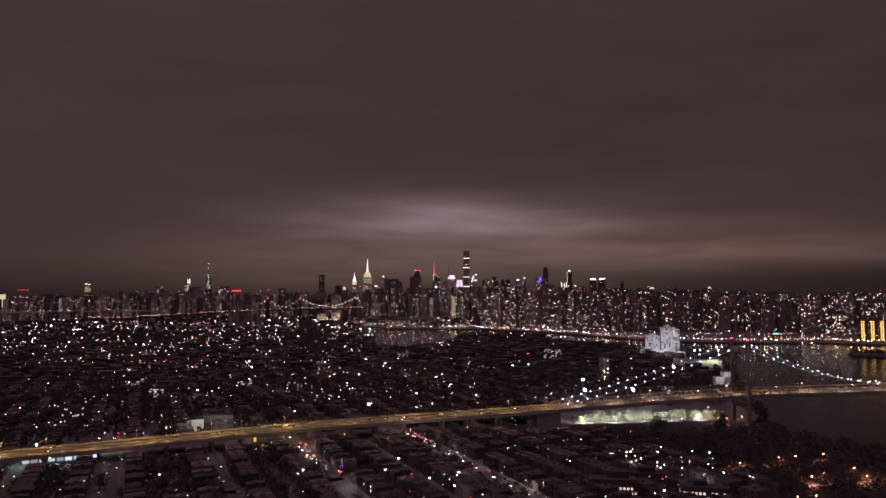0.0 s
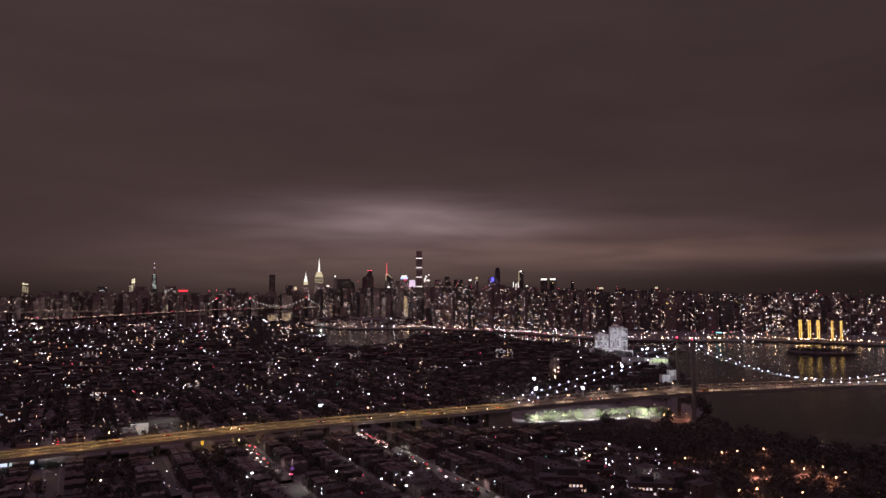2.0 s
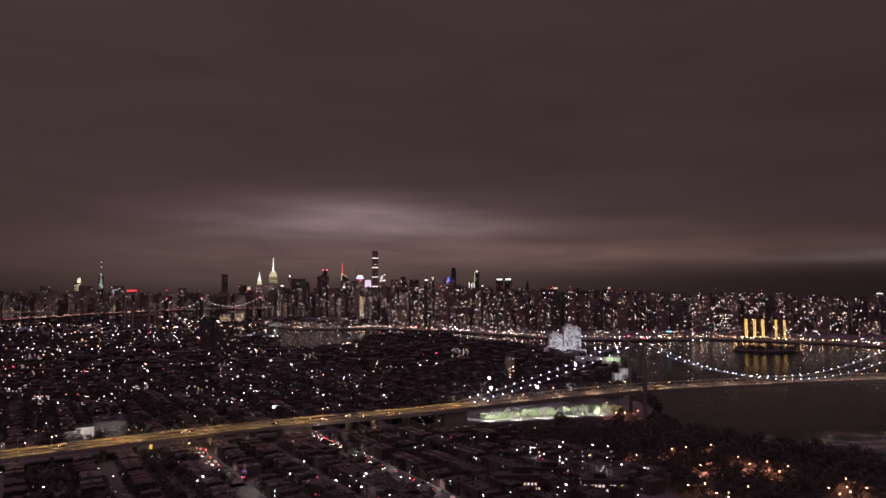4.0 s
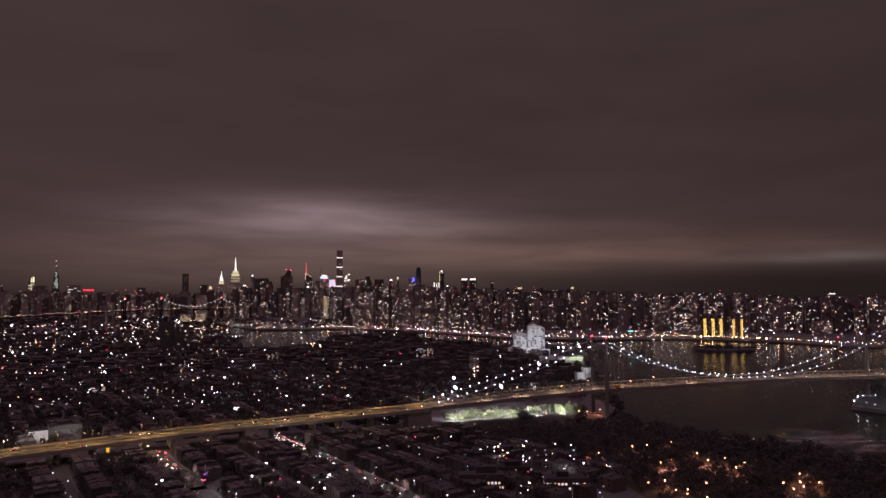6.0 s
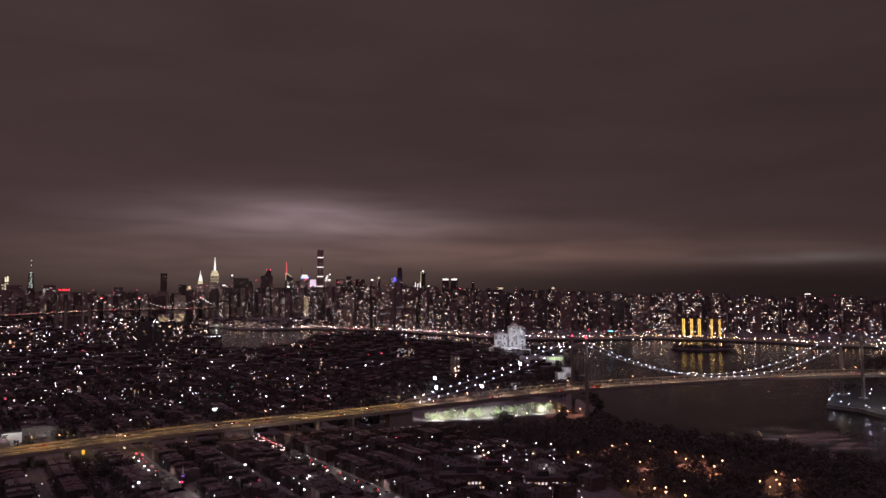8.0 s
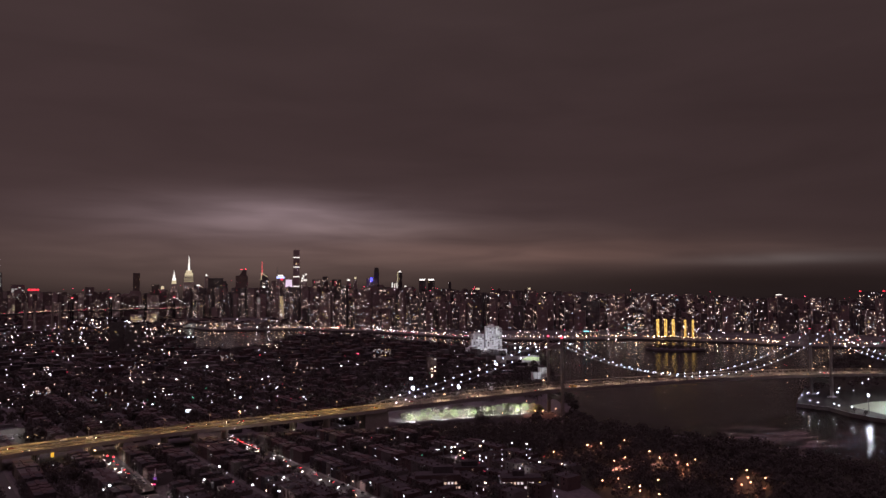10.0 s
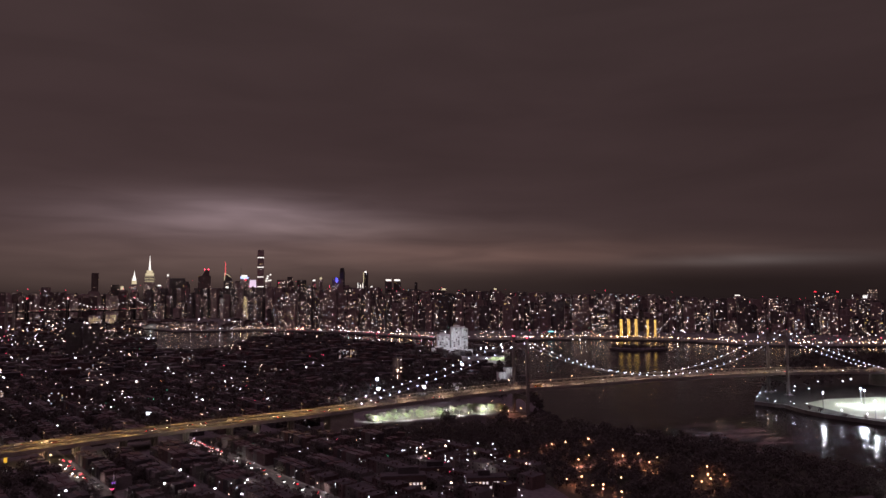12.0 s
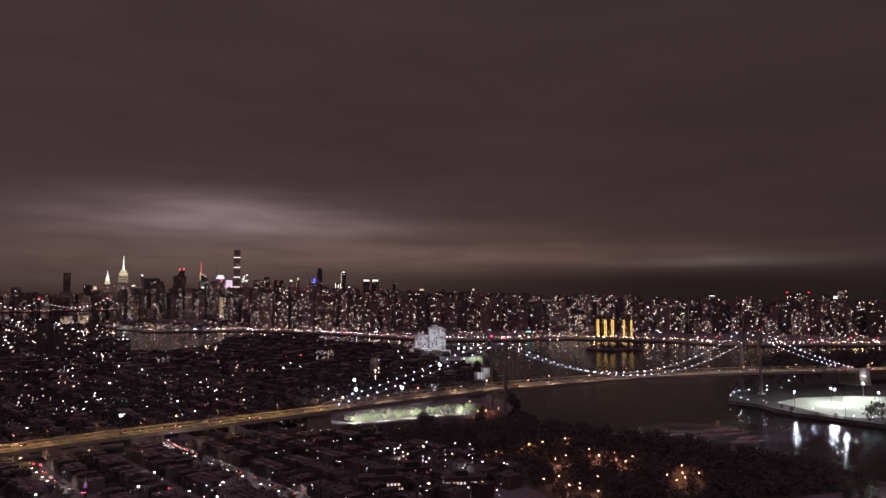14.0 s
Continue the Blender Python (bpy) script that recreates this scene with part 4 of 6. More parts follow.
for x, y, size in ((8, 522, 1.1), (-384, 654, 1.0), (-348, 2296, 2.6), (-262, 2203, 2.2), (-1292, 3268, 3.2), (-1724, 3024, 3.6), (-1690, 3030, 3.2),
                   (-1453, 2896, 3.4), (-725, 1714, 1.6), (-401, 1242, 1.4), (206, 1122, 1.8), (-296, 667, 0.8), (-330, 2290, 2.4)):
    bright.post(x, y, LAND + 6, size * 0.95, size * 1.25, 8, size * 0.6)
crowd("yard_floodlights", "bright white yard floodlights among the houses", "lamps", bright, [FLOOD_LAMP])

# ------------------------------------------------------------------ vehicles
WHEEL = Shape()
for i in range(10):
    a, b = 2 * math.pi * i / 10, 2 * math.pi * (i + 1) / 10
    p = [(0.33 * math.cos(q), 0, 0.33 * math.sin(q)) for q in (a, b)]
    WHEEL.add([(p[0][0], -0.11, p[0][2]), (p[1][0], -0.11, p[1][2]), (p[1][0], 0.11, p[1][2]), (p[0][0], 0.11, p[0][2])], [(0, 1, 2, 3)])
    WHEEL.add([(0, -0.11, 0), (p[1][0], -0.11, p[1][2]), (p[0][0], -0.11, p[0][2])], [(0, 1, 2)]).add([(0, 0.11, 0), (p[0][0], 0.11, p[0][2]), (p[1][0], 0.11, p[1][2])], [(0, 1, 2)])
WHEEL = WHEEL.mesh("wheel", RUBBER)
HEADLIGHT = Shape().box(0, 0, 0, 0.14, 0.5, 0.28).mesh("headlight", HEAD_LAMP)
TAILLIGHT = Shape().box(0, 0, 0, 0.14, 0.5, 0.26).mesh("tail_light", TAIL_LAMP)


def profile(outline, half, shrink=0.0):
    """A body from its side outline (x, z), with half its width; the top is drawn in by shrink."""
    s, n = Shape(), len(outline)
    top = max(z for _, z in outline)
    low = min(z for _, z in outline)
    pts = [(x, k * (half - shrink * (z - low) / (top - low)), z) for k in (-1, 1) for x, z in outline]
    return s.add(pts, [tuple(range(n)), tuple(range(2 * n - 1, n - 1, -1))] + [(i, n + i, n + (i + 1) % n, (i + 1) % n) for i in range(n)])


def vehicle(name, label, long, half, body, cabin, paint, lit=True):
    ob = thing(name, label, "car" if name == "car" else name.replace("_", " "), group="vehicles")
    part("body", profile(body, half, 0.06), paint, ob)
    if cabin:
        part("cabin_glass", profile(cabin, half - 0.06, 0.22), DARK_GLASS, ob)
    for x in (-long * 0.31, long * 0.31):
        for y in (-half + 0.1, half - 0.1):
            part("wheel", WHEEL, RUBBER, ob, at=pose(x, y, 0.33))
    for y in (-half + 0.35, half - 0.35):
        if lit:
            part("headlight", HEADLIGHT, HEAD_LAMP, ob, at=pose(long / 2 - 0.02, y, 0.6))
            part("tail_light", TAILLIGHT, TAIL_LAMP, ob, at=pose(-long / 2 + 0.02, y, 0.75))
    return ob


CAR_BODY = [(-2.25, 0.3), (2.25, 0.3), (2.28, 0.75), (1.2, 0.98), (-2.2, 1.02), (-2.28, 0.8)]
CAR_CABIN = [(1.2, 0.97), (0.5, 1.45), (-1.3, 1.47), (-2.1, 1.0)]
VAN_BODY = [(-2.6, 0.35), (2.6, 0.35), (2.6, 1.1), (1.7, 1.3), (1.2, 2.1), (-2.6, 2.1)]
TRUCK_BODY = [(-4.2, 0.6), (4.2, 0.6), (4.2, 2.3), (2.5, 2.5), (2.4, 3.7), (-4.2, 3.7)]
CARS = [vehicle("car", f"{c} car with its lamps on", 4.5, 0.9, CAR_BODY, CAR_CABIN, p) for c, p in zip(("white", "black", "grey", "dark red", "yellow"), PAINTS)]
CARS.append(vehicle("van", "white delivery van with its lamps on", 5.2, 1.0, VAN_BODY, None, PAINTS[0]))
PARKED = [vehicle("car", f"{c} parked car at the kerb", 4.5, 0.9, CAR_BODY, CAR_CABIN, p, False) for c, p in zip(("white", "black", "grey"), PAINTS)]
TRUCK = vehicle("box_truck", "yellow box truck on the bridge", 8.4, 1.25, TRUCK_BODY, None, PAINTS[4])
TRUCK.matrix_basis = Matrix.Translation(on_bridge(20, -7, deck_z(20))) @ Matrix.Rotation(TURN_B, 4, "Z")
placed = set()


def put(pool, k, at):
    if (id(pool), k) in placed:
        copy_thing(pool[k], at)
    else:
        placed.add((id(pool), k))
        pool[k].matrix_basis = at


def along(line, frac):
    q = frac * (len(line) - 1)
    i = min(int(q), len(line) - 2)
    a, b = Vector(line[i]), Vector(line[i + 1])
    d = b - a
    return a + d * (q - i), math.atan2(d.y, d.x), -math.asin(d.z / d.length)


for i in range(40):
    p, ang, tip = along(VLINE, rng.uniform(0.35, 0.99))
    near = i % 2 == 0
    off = rng.choice((-13, -8.6, -5, -1.9 - 1.2)) if near else rng.choice((13, 8.6, 5, 3.0))
    at = Matrix.Translation((p.x - math.sin(ang) * off, p.y + math.cos(ang) * off, p.z + 0.01)) @ Matrix.Rotation(ang + (0 if near else math.pi), 4, "Z") @ Matrix.Rotation(tip if near else -tip, 4, "Y")
    put(CARS, i % 6, at)
for i in range(26):
    s = rng.uniform(-200, 730)
    near = i % 2 == 0
    off = rng.choice((-11, -7.4, -3.6)) if near else rng.choice((11, 7.4, 3.6))
    if abs(s - 20) < 14 and near:
        continue
    put(CARS, i % 6, Matrix.Translation(on_bridge(s, off, deck_z(s) + 0.02)) @ Matrix.Rotation(TURN_B + (0 if near else math.pi), 4, "Z"))
# a queue at the lights beneath the viaduct, and traffic on the two lit streets
for i in range(38):
    lane = i % 3
    b = 2 + 6.2 * (i // 3) + rng.uniform(0, 0.8)
    x, y = grid(48 + (-4.2, -1.2, 3.4)[lane], b + 1.3 * lane)
    put(CARS, (i * 5 + i // 7) % 6, pose(x, y, LAND + 0.06, 0, 0, ANG_V + (0 if lane < 2 else 180)))
for i in range(9):
    x, y = grid(-69 + (2.2 if i % 2 else -2.2), 20 + 9 * i + rng.uniform(0, 5))
    put(CARS, i % 6, pose(x, y, LAND + 0.06, 0, 0, ANG_V + (180 if i % 2 else 0)))
for i in range(12):
    x, y = grid(48 + (2.2 if i % 2 else -2.2), 110 + 14 * i + rng.uniform(0, 5))
    if math.hypot(x, y) > 440:
        put(CARS, i % 6, pose(x, y, LAND + 0.06, 0, 0, ANG_V + (180 if i % 2 else 0)))
for i in range(12):
    x, y = grid(-231 + (2.0 if i % 2 else -2.0), -35 - 8 * i)
    put(CARS, i % 6, pose(x, y, LAND + 0.06, 0, 0, ANG_V + (180 if i % 2 else 0)))
for i in range(60):
    a, b = STREETS[2 + int(rng.integers(9))], rng.uniform(40, 330)
    side = rng.choice((-1, 1))
    x, y = grid(a + side * (4.6 if a in (-69, 48) else 3.4), round(b / 5.6) * 5.6)
    if seen(x, y) and not in_park(x, y) and math.hypot(x, y) > 440 and not blocked(b):
        put(PARKED, i % 3, pose(x, y, LAND + 0.06, 0, 0, ANG_V + 90 - 90 * side))

# ------------------------------------------------------------------ riverside park lamps, fields and the island
path_lamp_pole = Shape().post(0, 0, 0, 0.14, 6.5, 6, 0.08).mesh("pole", DARK_STEEL)
path_lamp_head = Shape().post(0, 0, 6.5, 0.25, 0.4, 8, 0.45).post(0, 0, 6.9, 0.45, 0.3, 8, 0.15).mesh("lantern_glass", WARM_LAMP)
isle_lamp_head = Shape().post(0, 0, 6.5, 0.18, 0.35, 8, 0.34).post(0, 0, 6.85, 0.34, 0.22, 8, 0.12).mesh("lantern_glass", WHITE_LAMP)


def path_lamp(x, y, warm, label, group):
    ob = thing("path_lamp", label, "street lamp", pose(x, y, LAND), group)
    part("pole", path_lamp_pole, DARK_STEEL, ob)
    part("lantern_glass", path_lamp_head if warm else isle_lamp_head, WARM_LAMP if warm else WHITE_LAMP, ob)


for i, (x, y) in enumerate(PARK_LAMPS):
    path_lamp(x, y, True, "park path lamp with a warm orange lantern", "park lamps")
    if i % 2 == 0 or 520 < y < 560:
        lamp("path_lamp_light", (x, y - 1.2, LAND + 8.4), 8500 if y < 700 else 7000, (1.0, 0.36, 0.22), 0.5, 155)
ISLE_LAMPS = [(665, 762), (695, 790), (709, 796), (668, 746), (664, 728), (731, 800), (675, 714), (669, 702), (680, 693), (755, 792), (683, 645), (688, 593), (701, 581), (688, 615), (826, 862), (790, 800), (895, 906), (896, 880), (902, 868), (935, 862), (790, 826), (867, 861), (905, 850), (913, 896)]
for x, y in ISLE_LAMPS:
    x, y = x + 3, y + 2
    path_lamp(x, y, False, "shore path lamp with a white lantern", "shore lamps of the island")
tagged(part("path", Shape().ribbon([(262, 524, LAND), (300, 530, LAND), (340, 533, LAND), (362, 528, LAND)], -5, 5, -0.2, 0.06), PAVING), "lamp-lit park road", "path", kind="structure")
tagged(part("shore_road", Shape().ribbon([(338, 800, LAND), (352, 770, LAND), (360, 757, LAND)], -5, 5, -0.2, 0.06), PAVING), "pale lit road end by the water", "road", kind="structure")
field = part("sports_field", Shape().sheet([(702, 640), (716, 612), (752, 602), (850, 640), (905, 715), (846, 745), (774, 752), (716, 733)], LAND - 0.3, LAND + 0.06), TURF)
tagged(field, "floodlit pale green sports field on the island", "field", kind="structure")
mast_pole = Shape().post(0, 0, 0, 0.35, 20.8, 8, 0.16).beam((-1.6, 0, 19.6), (1.6, 0, 19.6), 0.2).beam((-1.6, 0, 20.6), (1.6, 0, 20.6), 0.2).mesh("mast", POLE)
mast_lamps = Shape().box(-1.1, 0, 19.2, 1.0, 0.9, 0.9).box(0, 0, 19.2, 1.0, 0.9, 0.9).box(1.1, 0, 19.2, 1.0, 0.9, 0.9).box(-1.1, 0, 20.3, 1.0, 0.9, 0.9).box(0, 0, 20.3, 1.0, 0.9, 0.9).box(1.1, 0, 20.3, 1.0, 0.9, 0.9).mesh("floodlight", FLOOD_LAMP)

isle_mast_lamps = mast_lamps.copy()
isle_mast_lamps.materials[0] = ISLE_FLOOD


def mast(x, y, turn, label, group, power=0, aim_at=None, colour=(0.92, 0.97, 1.0), spread=150):
    ob = thing("floodlight_mast", label, "floodlight", pose(x, y, LAND, 0, 0, turn), group)
    part("mast", mast_pole, POLE, ob)
    part("floodlight", isle_mast_lamps if group.endswith("island field") else mast_lamps, FLOOD_LAMP, ob)
    if power:
        lamp("floodlight_beam", (x, y, LAND + 19.0), power, colour, 1.0, spread, aim_at)
    return ob


ISLE_MASTS = [(703, 690), (776, 701), (770, 690), (856, 721), (797, 650), (708, 621)]
for x, y in ISLE_MASTS:
    mast(x, y, 45, "tall mast with bright white floodlights", "floodlights of the island field", 18000 if x < 720 else 125000, spread=172)
for x, y in ((183, 899), (245, 896), (382, 1147), (201, 999)):
    tall = mast(x, y, 10, "tall mast with dazzling white floodlights", "floodlights beside the bridge", 90000, colour=(0.75, 0.85, 1.0))
    # oversized glowing drum, shaped to stand in for glare round the lamps
    part("floodlight_glare", Shape().post(0, -0.9, 18.2, 0.8, 0.7, 10, 1.4).post(0, -0.9, 18.9, 1.4, 0.8, 10, 1.4).post(0, -0.9, 19.7, 1.4, 0.7, 10, 0.8), FLOOD_LAMP, tall)
ball = part("ball_field", Shape().sheet([(516, 1400), (562, 1345), (598, 1415), (560, 1455)], LAND - 0.3, LAND + 0.06), BALL_TURF)
tagged(ball, "floodlit green ball field on the shore", "field", kind="structure")
for x, y in ((531, 1460), (548, 1473), (585, 1469), (603, 1454)):
    mast(x, y, 30, "tall mast with white floodlights", "floodlights of the ball field", 230000, (560, 1405, LAND), (0.92, 1.0, 0.78), 90)
plaza = part("plaza", Shape().sheet([(146, 776), (300, 791), (325, 796), (322, 866), (150, 826)], LAND - 0.3, LAND + 0.05), GRASS)
tagged(plaza, "floodlit lawn beside the viaduct", "lawn", kind="structure")
# low masts added on the near side to brighten the trees
for x in (158, 190, 222, 254, 290):
    y = 762 + (x - 158) * 0.12
    ob = thing("floodlight_mast", "added floodlight mast that brightens the trees", "floodlight", pose(x, y, LAND), "floodlights of the plaza")
    part("mast", Shape().post(0, 0, 0, 0.2, 8.0, 8, 0.12), POLE, ob)
    part("floodlight", Shape().box(0, 0, 8.0, 1.2, 0.5, 0.8), POLE, ob)
    lamp("plaza_floodlight_beam", (x, y + 0.8, LAND + 8.3), 175000, (0.95, 1.0, 0.90), 0.8, 110, (x, y + 26, LAND + 8))
goal = thing("goal_frame", "white goal frame on the floodlit field", "goal", pose(742, 706, LAND, 0, 0, 40))
for a, b in (((-3.6, 0, 0), (-3.6, 0, 2.4)), ((3.6, 0, 0), (3.6, 0, 2.4)), ((-3.6, 0, 2.4), (3.6, 0, 2.4)), ((-3.6, 0, 2.4), (-3.6, 1.6, 0)), ((3.6, 0, 2.4), (3.6, 1.6, 0))):
    part("bar", Shape().beam(a, b, 0.16), WHITE_WALL, goal)
sea_wall = Shape()
for i in range(9):
    a, b = ISLAND[i], ISLAND[i + 1]
    sea_wall.ribbon([(a[0], a[1], LAND), (b[0], b[1], LAND)], -0.2, 1.2, -4.5, 0.5)
tagged(part("sea_wall", sea_wall, SEA_STONE), "rough stone sea wall round the island", "sea wall", kind="structure")

# ------------------------------------------------------------------ single buildings of the near shore


def block(name, label, category, x, y, wide, deep, high, turn, wall, lit, group="", floors=3.2, bay=3.6, mats=None, roof_hut=True, warm=(0.5, 0.35, 0.1, 0.05), front_only=False, base=LAND, singles=False):
    """A building with walls, a roof with parapet and plant room, and lit windows on the sides that show."""
    ob = thing(name, label, category, pose(x, y, base, 0, 0, turn), group)
    body = Shape().box(0, 0, 0, wide, deep, high)
    part("wall", body, wall, ob)
    roof = Shape().box(0, 0, high, wide * 0.97, deep * 0.97, 0.5)
    if roof_hut:
        roof.box(wide * rng.uniform(-0.2, 0.2), deep * rng.uniform(-0.2, 0.2), high + 0.5, wide * rng.uniform(0.25, 0.5), deep * 0.4, rng.uniform(2.5, 6))
    part("roof", roof, ROOFING, ob)
    panes = Shape()
    for axis, size, reach in ((0, wide, deep / 2), (1, deep, wide / 2)):
        for face in (-1, 1):
            if front_only and not (axis == 0 and face == -1):
                continue
            nx, ny = (0, face) if axis == 0 else (face, 0)
            c, s = math.cos(radians(turn)), math.sin(radians(turn))
            if (c * nx - s * ny) * x + (s * nx + c * ny) * y > 0:
                continue
            cols, rows = max(1, int(size / bay)), max(1, int((high - 3) / floors))
            keep = rng.random((cols, rows)) < lit * (0.4 + 1.2 * rng.random((cols, 1))) * (0.5 + rng.random((1, rows)))
            for j in np.nonzero(rng.random(rows) < 0.03 * min(1.0, lit * 6))[0]:  # floors left lit from end to end
                keep[int(rng.integers(cols)):, j] |= rng.random() < 0.8
            for i, j in zip(*np.nonzero(keep)):
                p, z = (i + 0.5 - cols / 2) * bay, 2.2 + j * floors
                w, h = bay * 0.30, floors * 0.27
                off = (reach + 0.08) * face
                k = int(rng.choice(4, p=warm))
                if axis == 0:
                    q = [(p - w, off, z - h + 1), (p + w, off, z - h + 1), (p + w, off, z + h + 1), (p - w, off, z + h + 1)]
                else:
                    q = [(off, p - w, z - h + 1), (off, p + w, z - h + 1), (off, p + w, z + h + 1), (off, p - w, z + h + 1)]
                if singles:
                    part("window", Shape().quad(*q), ROOMS[k], ob)
                else:
                    panes.quad(*q, slot=k)
    if high > 55 and name == "city_tower" and towers % 3 == 0:
        part("upper_tier", Shape().box(0, 0, high + 0.5, wide * 0.6, deep * 0.6, high * 0.1), wall, ob)
        part("water_tank", Shape().post(wide * 0.38, 0, high + 0.5, 2.0, 5.0, 8, 1.6), BARK, ob)
    if panes.f:
        part("glazing", panes, mats or ROOMS, ob, kind="stuff")
    return ob


block("apartment_tower", "dark apartment tower with a lit stairwell strip", "apartment tower", 254, 1094, 16, 18, 42, -12, BRICK, 0.05)
strip = Shape()
for k in range(12):
    strip.box(254 - 2.2, 1082.6, LAND + 3 + k * 3.2, 0.8, 0.5, 1.1)
stair = thing("stair_lights", "vertical string of lit stairwell lamps on a tower", "lamps")
part("lamp_row", strip, FAR_WARM, stair)
for x, y, h in ((-340, 1700, 80), (-304, 1690, 74)):
    block("apartment_tower", "large dark apartment slab standing above the houses", "apartment tower", x, y, 32, 24, h, 12, STUCCO, 0.05)
for x, y, w, h, lit in ((-216, 998, 16, 24, 0.25), (-303, 1060, 14, 20, 0.35), (-400, 981, 34, 18, 0.4), (-480, 1069, 26, 20, 0.3), (-407, 762, 18, 26, 0.22), (-196, 1010, 14, 22, 0.1),
                        (-560, 1300, 22, 26, 0.25), (-250, 1350, 20, 24, 0.2), (-90, 1500, 24, 24, 0.25), (-640, 1500, 26, 30, 0.25), (60, 1250, 22, 20, 0.2), (228, 1446, 34, 30, 0.4)):
    block("apartment_block", "dark brick apartment block with some lit windows", "apartment block", x, y, w, 16, h, -20, BRICK, lit, "apartment blocks", singles=True, bay=3.0, warm=(0.35, 0.45, 0.18, 0.02))
block("corner_building", "pale stucco corner building lit by street lamps", "building", -250, 764, 30, 20, 15, 24, STUCCO, 0.05)
block("corner_building", "pale stucco low building lit by street lamps", "building", -270, 752, 17, 12, 12, 24, WHITE_WALL, 0.1)
for px, py in ((-268, 730), (-236, 744)):
    lamp("corner_lamp_light", (px, py, LAND + 13), 5000, (1.0, 0.97, 0.88), 0.5)
for x, y, w, h, turn in ((122, 506, 34, 12, -9), (152, 522, 26, 12, -9), (178, 480, 30, 13, -12)):
    block("apartment_block", "low brick apartment block with rows of lit windows", "apartment block", x, y, w, 12, h, turn, BRICK, 0.5, "apartment blocks", singles=True, bay=2.6, warm=(0.35, 0.45, 0.1, 0.1))
strip_light = thing("shed", "long low shed with a white strip lamp on its eaves", "shed", pose(153, 620, LAND, 0, 0, -10))
part("wall", Shape().box(0, 0, 0, 22, 9, 4.2), BRICK, strip_light)
part("roof", Shape().box(0, 0, 4.2, 22.6, 9.6, 0.3), ROOFING, strip_light)
part("strip_lamp", Shape().box(0, -5.0, 3.7, 15, 0.3, 0.35), STREET_LAMP, strip_light, "long white strip lamp")
# floodlit white complex by the river
WING_DARK = Shape().box(0, 0, 0, 2.6, 0.2, 1.9).mesh("window", DARK_GLASS)
WARD_LIGHT = glow("ward_window_light", (0.92, 0.96, 1.0), 0.75)
WING_LIT = Shape().box(0, 0, 0, 2.6, 0.2, 1.9).mesh("window", WARD_LIGHT)
white = thing("hospital_complex", "floodlit white slab towers by the river", "building")
for x, y, w, d, h in ((473, 1560, 30, 24, 46), (503, 1548, 30, 26, 64), (522, 1560, 20, 24, 60), (490, 1528, 84, 18, 12), (453, 1535, 30, 20, 16)):
    part("wing", Shape().box(x, y, LAND, w, d, h, -0.2).box(x, y + 2, LAND + h, w * 0.5, d * 0.5, 4, -0.2), WHITE_WALL, white)
    for k in range(int((h - 3) / 4.0)):
        for e in range(int(w / 5)):
            px, pz = (e + 0.5) * 5 - w / 2, LAND + 3 + 4.0 * k
            lit = rng.random()
            if lit > 0.72:
                continue
            part("window", WING_LIT if lit < 0.40 else WING_DARK, DARK_GLASS, white, at=Matrix.Translation((x + px * math.cos(0.2) - math.sin(0.2) * (d / 2 + 0.05), y - px * math.sin(0.2) - math.cos(0.2) * (d / 2 + 0.05), pz)) @ Matrix.Rotation(-0.2, 4, "Z"))
for x, y, z in ((470, 1500, 26), (500, 1488, 34), (445, 1500, 14)):
    lamp("facade_floodlight", (x, y, z), 16000, (0.93, 0.97, 1.0), 1.5)
for x, y, w, h in ((316, 985, 20, 11), (406, 1024, 11, 20), (418, 1024, 12, 27)):
    block("pale_shed", "pale wall lit white by a floodlight", "building", x, y, w, 10, h, 0, WHITE_WALL, 0.0, roof_hut=False)
lamp("wall_floodlight", (316, 968, 10), 4500, (0.92, 0.97, 1.0), 0.6)
lamp("wall_floodlight", (412, 1006, 16), 2800, (0.92, 0.97, 1.0), 0.6)

# ------------------------------------------------------------------ the far city
SKYLINE = [(-36, 0.15), (-32, 0.12), (-24.5, 0.45), (-20.5, 0.45), (-16.3, 0.22), (-12.3, 0.22), (-8.6, 0.40), (-4.9, 0.95), (0.7, 1.05), (5.4, 0.85), (10, 0.6), (14.5, 0.42),
           (21, 0.2), (27, 0.1), (33, -0.02), (40, -0.36), (52, -0.45), (56, -0.5)]


def skyline(bearing):
    return float(np.interp(bearing, [a for a, _ in SKYLINE], [b for _, b in SKYLINE]))


def shore_distance(bearing):
    """How far off the far shore begins in that direction."""
    for d in range(1500, 4600, 25):
        if inside(*spot(bearing, d), FAR_SHORE):
            return d
    return 4600


def height_for(distance, rise):
    return EYE + distance * math.tan(radians(rise)) - LAND


def tower_line(bearing):
    """Where the tall towers begin: at the quay, but past the island and the bridge down river."""
    return max(shore_distance(bearing), float(np.interp(bearing, [0.0, 5.0], [4080, 2500])))


